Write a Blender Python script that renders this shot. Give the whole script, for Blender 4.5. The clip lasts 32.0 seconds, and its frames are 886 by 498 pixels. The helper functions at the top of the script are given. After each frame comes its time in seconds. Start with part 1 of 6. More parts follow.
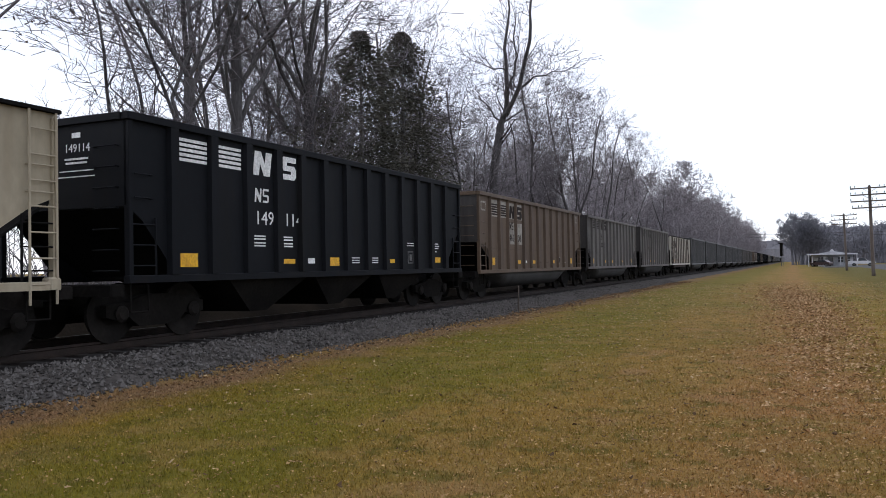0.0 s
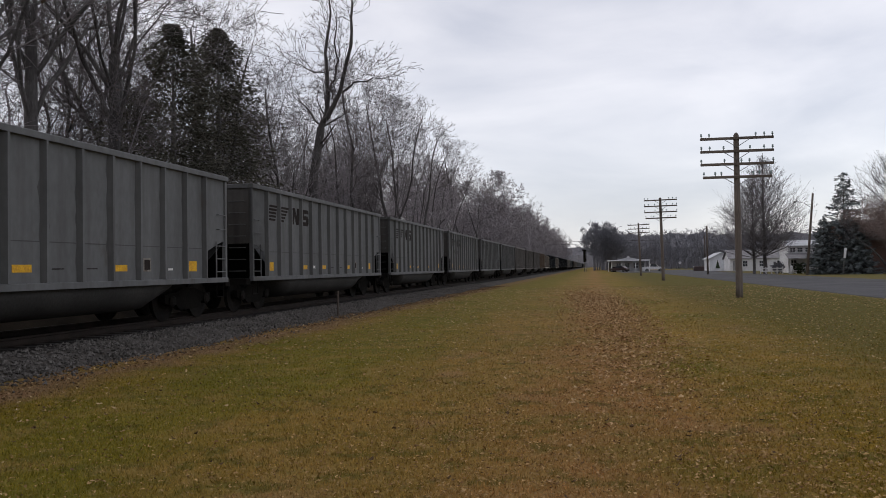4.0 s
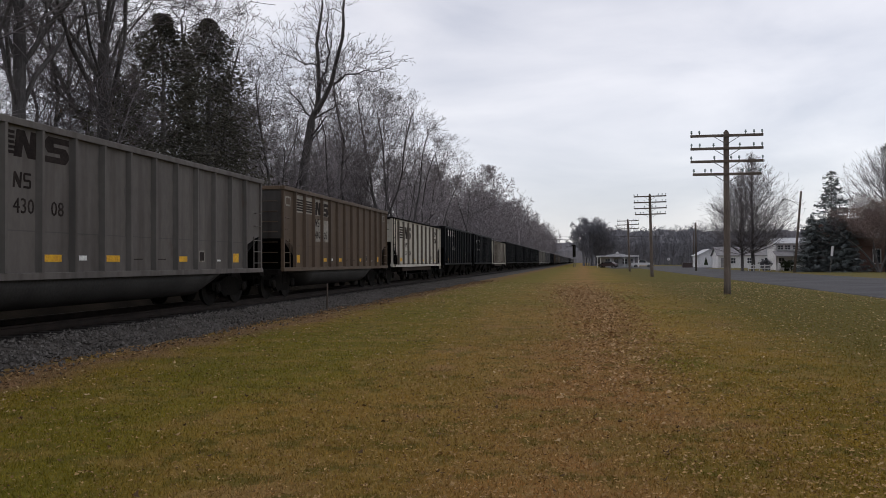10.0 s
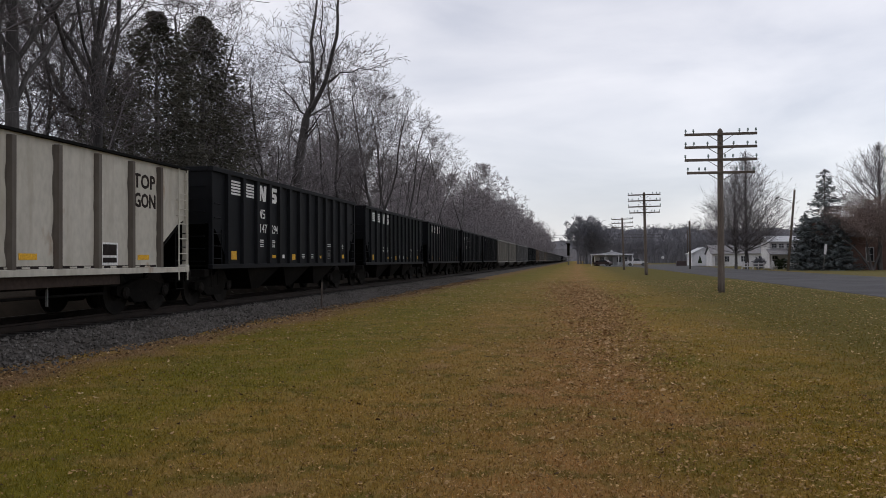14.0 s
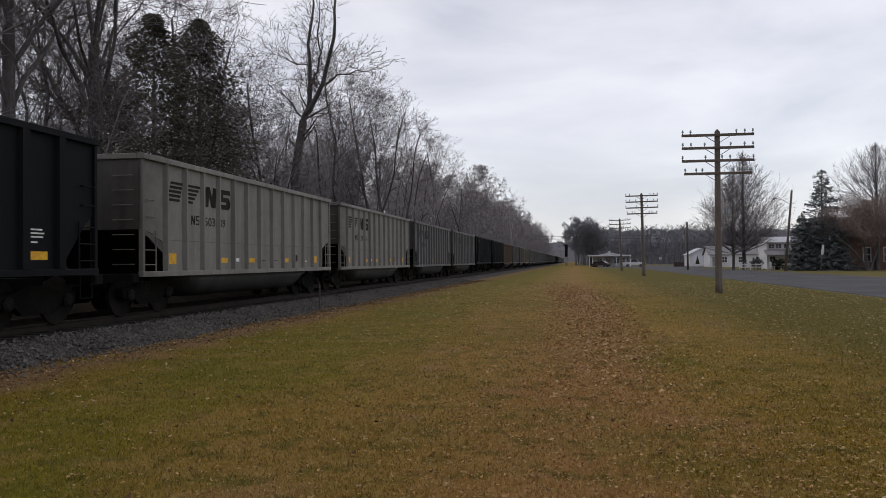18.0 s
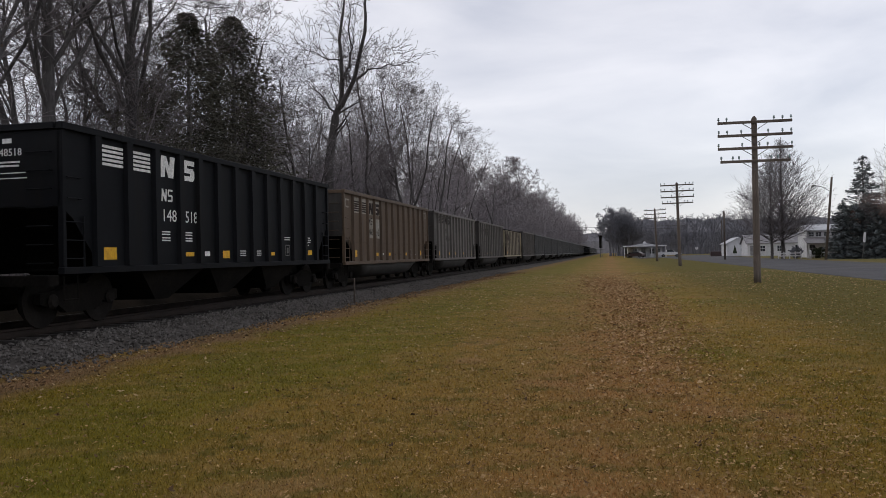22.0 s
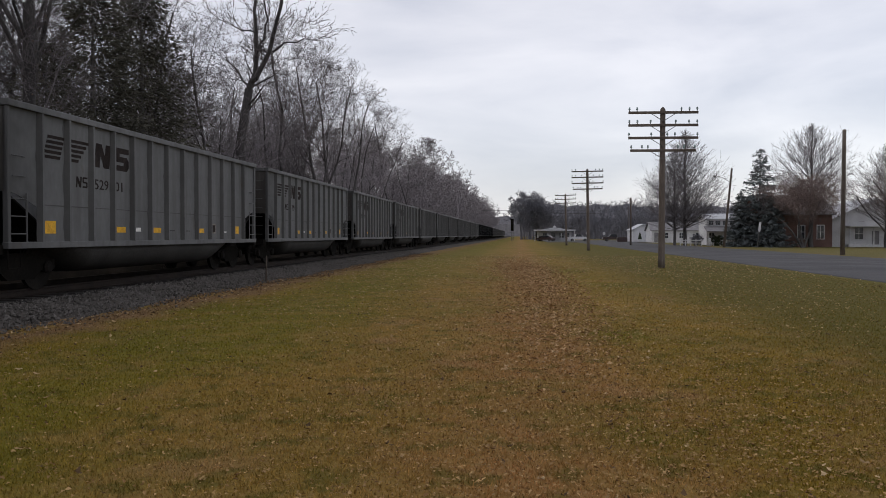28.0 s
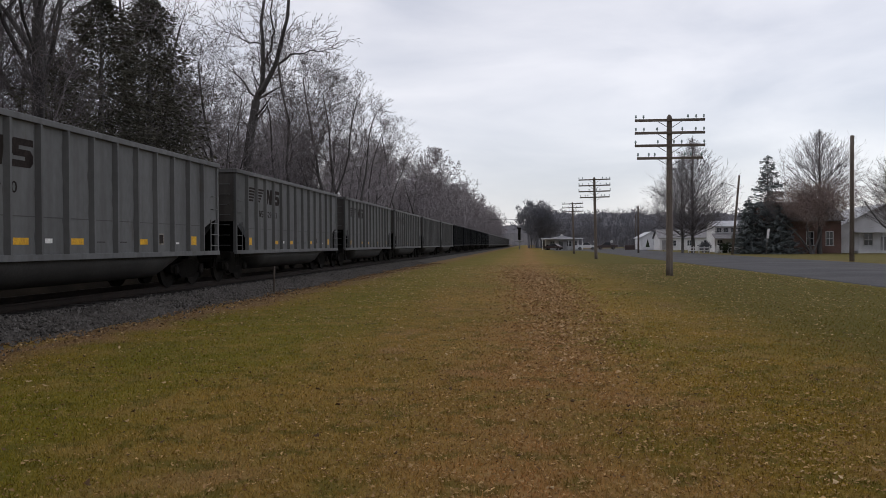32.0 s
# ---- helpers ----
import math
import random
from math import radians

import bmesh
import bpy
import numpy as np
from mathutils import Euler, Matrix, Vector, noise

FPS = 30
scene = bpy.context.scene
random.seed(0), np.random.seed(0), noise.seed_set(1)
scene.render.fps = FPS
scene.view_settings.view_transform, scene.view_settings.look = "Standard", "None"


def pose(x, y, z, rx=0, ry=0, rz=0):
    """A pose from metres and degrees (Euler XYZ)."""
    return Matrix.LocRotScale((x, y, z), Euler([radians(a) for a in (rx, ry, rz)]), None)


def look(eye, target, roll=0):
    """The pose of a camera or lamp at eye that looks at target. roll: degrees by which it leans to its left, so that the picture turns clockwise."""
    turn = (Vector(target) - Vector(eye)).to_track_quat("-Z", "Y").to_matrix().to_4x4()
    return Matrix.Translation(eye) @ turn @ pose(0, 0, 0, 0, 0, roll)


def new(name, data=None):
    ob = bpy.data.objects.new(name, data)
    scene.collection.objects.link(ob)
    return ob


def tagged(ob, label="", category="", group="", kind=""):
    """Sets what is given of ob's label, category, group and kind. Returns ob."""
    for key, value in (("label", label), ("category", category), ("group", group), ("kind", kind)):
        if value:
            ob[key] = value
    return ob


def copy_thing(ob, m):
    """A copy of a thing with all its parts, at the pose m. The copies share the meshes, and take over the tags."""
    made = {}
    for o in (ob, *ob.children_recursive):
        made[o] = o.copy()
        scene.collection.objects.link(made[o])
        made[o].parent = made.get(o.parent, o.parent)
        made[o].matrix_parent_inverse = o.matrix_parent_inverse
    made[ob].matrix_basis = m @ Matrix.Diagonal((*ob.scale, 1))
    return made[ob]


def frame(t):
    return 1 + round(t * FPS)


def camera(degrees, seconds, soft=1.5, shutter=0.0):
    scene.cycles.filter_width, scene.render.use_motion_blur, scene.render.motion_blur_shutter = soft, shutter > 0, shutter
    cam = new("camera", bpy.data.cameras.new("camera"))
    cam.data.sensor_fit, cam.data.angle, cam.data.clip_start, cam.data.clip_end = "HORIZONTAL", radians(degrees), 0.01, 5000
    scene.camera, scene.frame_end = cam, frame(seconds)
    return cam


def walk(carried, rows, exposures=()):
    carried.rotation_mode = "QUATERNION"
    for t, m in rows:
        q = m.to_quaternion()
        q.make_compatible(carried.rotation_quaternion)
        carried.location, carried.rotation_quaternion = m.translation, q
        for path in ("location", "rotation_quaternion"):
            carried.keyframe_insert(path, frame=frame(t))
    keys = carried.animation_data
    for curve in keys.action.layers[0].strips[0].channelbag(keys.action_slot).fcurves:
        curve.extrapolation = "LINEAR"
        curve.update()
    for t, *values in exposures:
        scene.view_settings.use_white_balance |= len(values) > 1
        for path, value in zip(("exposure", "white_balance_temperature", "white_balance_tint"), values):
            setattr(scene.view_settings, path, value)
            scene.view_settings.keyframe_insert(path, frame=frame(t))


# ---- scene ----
cam = camera(58.16, 32.0, soft=0.8)
EYE = 1.6
# seconds, sideways step, pitch, lean, yaw: y runs along the track, x to its right
ROWS = [
    (0, 0.024, 1.25, 1.01, 23.66),
    (0.5, 0.017, 0.36, 0.44, 17.81),
    (1, 0.010, 0.69, 0.36, 16.66),
    (1.5, 0.010, 1.52, 0.62, 15.51),
    (2, -0.005, 1.25, 0.39, 12.81),
    (2.5, -0.010, 1.71, 0.54, 11.96),
    (3, -0.007, 1.64, 0.51, 11.14),
    (3.5, 0.005, 1.43, 0.95, 10.79),
    (5.5, 0.010, 1.34, 0.72, 10.46),
    (6, 0.000, 1.09, 0.59, 10.64),
    (6.5, -0.005, 0.98, 0.59, 10.70),
    (7, -0.008, 0.93, 0.24, 10.54),
    (7.5, -0.011, 0.93, 0.28, 10.05),
    (8, -0.008, 0.88, 0.20, 9.55),
    (8.5, -0.005, 0.86, 0.30, 9.54),
    (9, -0.002, 0.99, 0.46, 9.79),
    (9.5, -0.006, 1.08, 0.37, 10.08),
    (10, -0.006, 0.95, 0.34, 9.96),
    (10.5, -0.006, 1.03, 0.39, 9.96),
    (11, -0.004, 1.17, 0.44, 9.77),
    (11.5, -0.008, 1.13, 0.50, 9.80),
    (12, -0.008, 0.95, 0.54, 10.04),
    (12.5, -0.003, 0.98, 0.68, 10.05),
    (13, -0.013, 0.99, 0.65, 10.11),
    (13.5, 0.002, 0.86, 0.67, 10.15),
    (14, -0.005, 0.83, 0.36, 9.57),
    (14.5, -0.007, 0.76, 0.26, 9.48),
    (16.5, -0.001, 0.55, 0.43, 9.66),
    (17, -0.012, 0.77, 0.57, 9.56),
    (17.5, -0.011, 0.92, 0.52, 9.56),
    (18, -0.008, 0.95, 0.56, 9.41),
    (18.5, -0.001, 0.77, 0.69, 9.69),
    (19, 0.003, 0.65, 0.87, 10.17),
    (19.5, 0.002, 0.96, 1.19, 11.08),
    (20, 0.017, 0.96, 1.18, 10.97),
    (20.5, 0.017, 0.76, 1.13, 10.41),
    (21, 0.019, 0.44, 1.08, 10.30),
    (21.5, 0.014, 0.42, 0.92, 11.50),
    (22, -0.015, 0.47, 1.28, 11.82),
    (22.5, -0.054, 0.36, 0.85, 9.62),
    (23, -0.079, -0.16, 0.34, 8.78),
    (23.5, -0.096, -0.52, -0.11, 7.69),
    (24, -0.115, -0.95, -0.27, 7.94),
    (24.5, -0.115, -0.91, -0.33, 7.93),
    (25, -0.125, -0.94, -0.36, 8.07),
    (25.5, -0.116, -1.07, -0.22, 8.14),
    (27.5, -0.104, -0.73, 0.04, 5.96),
    (28, -0.096, -1.01, -0.07, 5.55),
    (28.5, -0.097, -0.82, -0.01, 5.45),
    (29, -0.103, -0.63, -0.04, 5.63),
    (29.5, -0.110, -0.42, 0.11, 6.12),
    (30, -0.113, -0.29, 0.08, 6.08),
    (30.5, -0.107, -0.21, 0.14, 5.94),
    (31, -0.099, -0.05, 0.24, 5.68),
    (31.5, -0.102, -0.11, 0.30, 5.85),
    (32, -0.093, -0.33, 0.39, 6.08),
]
walk(cam, [(t, pose(s, 0, EYE, 90 + p, r, w)) for t, s, p, r, w in ROWS],
     [(0.0, 0.62, 6050, 10), (0.5, 0.55, 6150, 10), (1.0, 0.47, 6250, 10), (2.0, 0.20, 6400, 10), (3.5, 0.02, 6500, 10), (6.0, 0.0, 6500, 10), (32.0, 0.0, 6500, 10)])

# ---- light: an overcast winter day ----
world = bpy.data.worlds.new("overcast")
scene.world = world
world.use_nodes = True
wt = world.node_tree
wt.nodes.clear()


def wn(kind, **kw):
    n = wt.nodes.new(kind)
    for k, v in kw.items():
        if k in n.inputs:
            n.inputs[k].default_value = v
    return n


sky = wn("ShaderNodeTexSky")
sky.sky_type, sky.sun_disc = "NISHITA", False
sky.sun_elevation, sky.sun_rotation = radians(32), radians(-120)
bg_sky = wn("ShaderNodeBackground", Strength=0.035)
wt.links.new(sky.outputs[0], bg_sky.inputs[0])
tc = wn("ShaderNodeTexCoord")
mp = wn("ShaderNodeMapping")
mp.inputs["Scale"].default_value = (1.0, 1.0, 3.2)
wt.links.new(tc.outputs["Generated"], mp.inputs["Vector"])
cl = wn("ShaderNodeTexNoise", Scale=2.6, Detail=6.0, Roughness=0.5, Distortion=0.3)
wt.links.new(mp.outputs[0], cl.inputs["Vector"])
cr = wn("ShaderNodeValToRGB")
cr.color_ramp.elements[0].position, cr.color_ramp.elements[0].color = 0.34, (0.600, 0.598, 0.662, 1)
cr.color_ramp.elements[1].position, cr.color_ramp.elements[1].color = 0.62, (0.885, 0.858, 0.890, 1)
wt.links.new(cl.outputs["Fac"], cr.inputs[0])
bg_cl = wn("ShaderNodeBackground", Strength=0.88)
wt.links.new(cr.outputs[0], bg_cl.inputs[0])
add = wn("ShaderNodeAddShader")
wt.links.new(bg_sky.outputs[0], add.inputs[0])
wt.links.new(bg_cl.outputs[0], add.inputs[1])
wo = wn("ShaderNodeOutputWorld")
wt.links.new(add.outputs[0], wo.inputs[0])

sun = new("sun", bpy.data.lights.new("sun", "SUN"))
sun.data.energy, sun.data.angle, sun.data.color = 0.5, radians(25), (1.0, 0.96, 0.9)
sun.matrix_world = look((0, 0, 60), (34, -20, 35))


# ---- materials ----
def surface(name, c1, c2, scale=4.0, rough=0.8, metal=0.0, bump=0.15, fine=40.0, stretch=(1, 1, 1), spots=None, spot_at=0.62, spec=0.3, coords="Object", grit=(0.72, 1.25), island=None):
    """Two colours mixed by a broad noise, darkened and lightened by a fine one, with fine relief; spots: a third colour in patches."""
    m = bpy.data.materials.new(name)
    m.use_nodes = True
    nt = m.node_tree
    b = nt.nodes["Principled BSDF"]
    b.inputs["Roughness"].default_value, b.inputs["Metallic"].default_value = rough, metal
    b.inputs["Specular IOR Level"].default_value = spec
    c = nt.nodes.new("ShaderNodeTexCoord")
    mpn = nt.nodes.new("ShaderNodeMapping")
    mpn.inputs["Scale"].default_value = stretch
    nt.links.new(c.outputs[coords], mpn.inputs["Vector"])

    def noise_tex(s, detail=5.0):
        n = nt.nodes.new("ShaderNodeTexNoise")
        n.inputs["Scale"].default_value, n.inputs["Detail"].default_value = s, detail
        nt.links.new(mpn.outputs[0], n.inputs["Vector"])
        return n

    def mixed(fac, a, bb, kind="MIX"):
        x = nt.nodes.new("ShaderNodeMix")
        x.data_type, x.blend_type = "RGBA", kind
        for sock, v in ((x.inputs[0], fac), (x.inputs[6], a), (x.inputs[7], bb)):
            if hasattr(v, "is_linked"):
                nt.links.new(v, sock)
            else:
                sock.default_value = v if isinstance(v, float) else (*v, 1)
        return x.outputs[2]

    def ramp(out, lo, hi):
        r = nt.nodes.new("ShaderNodeMapRange")
        r.inputs[1].default_value, r.inputs[2].default_value = lo, hi
        nt.links.new(out, r.inputs[0])
        return r.outputs[0]

    broad, small = noise_tex(scale), noise_tex(fine, 3.0)
    col = mixed(ramp(broad.outputs["Fac"], 0.35, 0.65), c1, c2)
    if spots:
        sp = noise_tex(scale * 2.3, 6.0)
        col = mixed(ramp(sp.outputs["Fac"], spot_at, spot_at + 0.1), col, spots)
    if island:
        per = nt.nodes.new("ShaderNodeNewGeometry")
        col = mixed(per.outputs["Random Per Island"], col, island)
    grain = mixed(ramp(small.outputs["Fac"], 0.3, 0.7), (grit[0],) * 3, (grit[1],) * 3)
    col = mixed(0.8, col, grain, "MULTIPLY")
    nt.links.new(col, b.inputs["Base Color"])
    bp = nt.nodes.new("ShaderNodeBump")
    bp.inputs["Strength"].default_value, bp.inputs["Distance"].default_value = bump, 0.02
    nt.links.new(small.outputs["Fac"], bp.inputs["Height"])
    nt.links.new(bp.outputs[0], b.inputs["Normal"])
    return m


def car_paint(name, c1, c2, grime, rust, soot=0.5, ends=0.0):
    """Weathered paint: streaks that run down, rust at the seams and soot on the ends."""
    m = surface(name, c1, c2, 0.5, 0.62, 0.0, 0.05, 9.0, (1, 1, 0.55), rust, 0.66, 0.25, grit=(0.88, 1.1))
    nt = m.node_tree
    b = nt.nodes["Principled BSDF"]
    old = b.inputs["Base Color"].links[0].from_socket
    c = nt.nodes.new("ShaderNodeTexCoord")
    mpn = nt.nodes.new("ShaderNodeMapping")
    mpn.inputs["Scale"].default_value = (2.4, 2.4, 0.20)
    nt.links.new(c.outputs["Object"], mpn.inputs["Vector"])
    n = nt.nodes.new("ShaderNodeTexNoise")
    n.inputs["Scale"].default_value, n.inputs["Detail"].default_value = 1.3, 3.5
    nt.links.new(mpn.outputs[0], n.inputs["Vector"])
    r = nt.nodes.new("ShaderNodeMapRange")
    r.inputs[1].default_value, r.inputs[2].default_value, r.inputs[4].default_value = 0.48, 0.75, soot
    nt.links.new(n.outputs["Fac"], r.inputs[0])
    x = nt.nodes.new("ShaderNodeMix")
    x.data_type = "RGBA"
    nt.links.new(r.outputs[0], x.inputs[0])
    nt.links.new(old, x.inputs[6])
    x.inputs[7].default_value = (*grime, 1)
    col = x.outputs[2]
    if ends:
        # a ragged film of soot over the leading end of the side
        sep = nt.nodes.new("ShaderNodeSeparateXYZ")
        nt.links.new(c.outputs["Object"], sep.inputs[0])
        rag = nt.nodes.new("ShaderNodeTexNoise")
        rag.inputs["Scale"].default_value, rag.inputs["Detail"].default_value = 1.6, 6.0
        nt.links.new(c.outputs["Object"], rag.inputs["Vector"])
        a = nt.nodes.new("ShaderNodeMath")
        a.operation = "MULTIPLY_ADD"
        nt.links.new(rag.outputs["Fac"], a.inputs[0])
        a.inputs[1].default_value = -2.2
        nt.links.new(sep.outputs["Y"], a.inputs[2])
        film = nt.nodes.new("ShaderNodeMapRange")
        film.inputs[1].default_value, film.inputs[2].default_value, film.inputs[3].default_value, film.inputs[4].default_value = -1.0, 0.5, ends, 0.0
        nt.links.new(a.outputs[0], film.inputs[0])
        y = nt.nodes.new("ShaderNodeMix")
        y.data_type = "RGBA"
        nt.links.new(film.outputs[0], y.inputs[0])
        nt.links.new(col, y.inputs[6])
        y.inputs[7].default_value = (*[0.3 * g for g in grime], 1)
        col = y.outputs[2]
    nt.links.new(col, b.inputs["Base Color"])
    return m


def ground_material(name="lawn", blades=False):
    """Mown winter grass: olive and yellowed patches, a strip of fallen leaves and a rusty margin along the gravel."""
    m = surface(name, (0.132, 0.094, 0.010), (0.212, 0.129, 0.024), 0.30, 0.95, 0, 1.0, 26.0, (1, 1, 1), (0.21, 0.125, 0.05), 0.56, 0.1, grit=(0.5, 1.5))
    nt = m.node_tree
    b = nt.nodes["Principled BSDF"]
    col = b.inputs["Base Color"].links[0].from_socket
    geo = nt.nodes.new("ShaderNodeNewGeometry")
    sep = nt.nodes.new("ShaderNodeSeparateXYZ")
    nt.links.new(geo.outputs["Position"], sep.inputs[0])

    def noise_at(scale, detail=6):
        n = nt.nodes.new("ShaderNodeTexNoise")
        n.inputs["Scale"].default_value, n.inputs["Detail"].default_value = scale, detail
        nt.links.new(geo.outputs["Position"], n.inputs["Vector"])
        return n

    wob = noise_at(0.45)

    def blend(fac, col, colour):
        x = nt.nodes.new("ShaderNodeMix")
        x.data_type = "RGBA"
        nt.links.new(fac, x.inputs[0])
        nt.links.new(col, x.inputs[6])
        x.inputs[7].default_value = (*colour, 1)
        return x.outputs[2]

    def window(out, lo, hi, a0, a1):
        r = nt.nodes.new("ShaderNodeMapRange")
        r.inputs[1].default_value, r.inputs[2].default_value, r.inputs[3].default_value, r.inputs[4].default_value = lo, hi, a0, a1
        nt.links.new(out, r.inputs[0])
        return r.outputs[0]

    def band(centre, half, soft, wobble, colour, col, amount):
        a = nt.nodes.new("ShaderNodeMath")
        a.operation = "MULTIPLY_ADD"
        nt.links.new(wob.outputs["Fac"], a.inputs[0])
        a.inputs[1].default_value = wobble
        nt.links.new(sep.outputs["X"], a.inputs[2])
        s = nt.nodes.new("ShaderNodeMath")
        s.operation = "SUBTRACT"
        nt.links.new(a.outputs[0], s.inputs[0])
        s.inputs[1].default_value = centre + wobble * 0.5
        ab = nt.nodes.new("ShaderNodeMath")
        ab.operation = "ABSOLUTE"
        nt.links.new(s.outputs[0], ab.inputs[0])
        return blend(window(ab.outputs[0], half, half + soft, amount, 0), col, colour)

    col = band(-5.0, 0.9, 1.8, 3.0, (0.116, 0.106, 0.011), col, 0.7)
    col = band(9.6, 1.6, 2.5, 3.5, (0.088, 0.086, 0.017), col, 0.5)
    col = band(-1.0, 1.0, 2.0, 4.5, (0.23, 0.140, 0.048), col, 0.36)
    col = band(0.1, 0.3, 1.2, 2.0, (0.25, 0.130, 0.048), col, 0.75)
    col = blend(window(noise_at(1.1, 7).outputs["Fac"], 0.50, 0.66, 0, 0.55), col, (0.222, 0.144, 0.044))
    col = blend(window(noise_at(0.55, 5).outputs["Fac"], 0.54, 0.66, 0, 0.5), col, (0.200, 0.126, 0.034))
    col = blend(window(noise_at(2.6, 7).outputs["Fac"], 0.52, 0.63, 0, 0.6), col, (0.078, 0.072, 0.011))
    col = blend(window(noise_at(9.0, 5).outputs["Fac"], 0.59, 0.67, 0, 0.5), col, (0.28, 0.195, 0.080))
    # small dark flecks paint in the shadows of fallen leaves
    col = blend(window(noise_at(7.0, 5).outputs["Fac"], 0.62, 0.70, 0, 0.4), col, (0.06, 0.045, 0.016))
    col = blend(window(noise_at(0.22, 4).outputs["Fac"], 0.52, 0.64, 0, 0.55), col, (0.100, 0.094, 0.009))
    col = band(8.4, 3.0, 3.0, 3.0, (0.078, 0.067, 0.012), col, 0.8)
    col = band(60.0, 33.5, 2.0, 1.0, (0.098, 0.092, 0.036), col, 0.75)
    col = band(-7.95, 0.2, 0.9, 3.0, (0.165, 0.100, 0.056), col, 0.75)
    if blades:
        # each blade is a little darker or more straw-coloured than its neighbour
        tone = nt.nodes.new("ShaderNodeValToRGB")
        tone.color_ramp.elements[0].color, tone.color_ramp.elements[1].color = (0.90, 0.96, 0.88, 1), (2.0, 1.88, 2.15, 1)
        nt.links.new(geo.outputs["Random Per Island"], tone.inputs[0])
        x = nt.nodes.new("ShaderNodeMix")
        x.data_type, x.blend_type = "RGBA", "MULTIPLY"
        x.inputs[0].default_value = 1.0
        nt.links.new(col, x.inputs[6])
        nt.links.new(tone.outputs[0], x.inputs[7])
        col = x.outputs[2]
    nt.links.new(col, b.inputs["Base Color"])
    return m


def matt(m, spec):
    m.node_tree.nodes["Principled BSDF"].inputs["Specular IOR Level"].default_value = spec
    return m


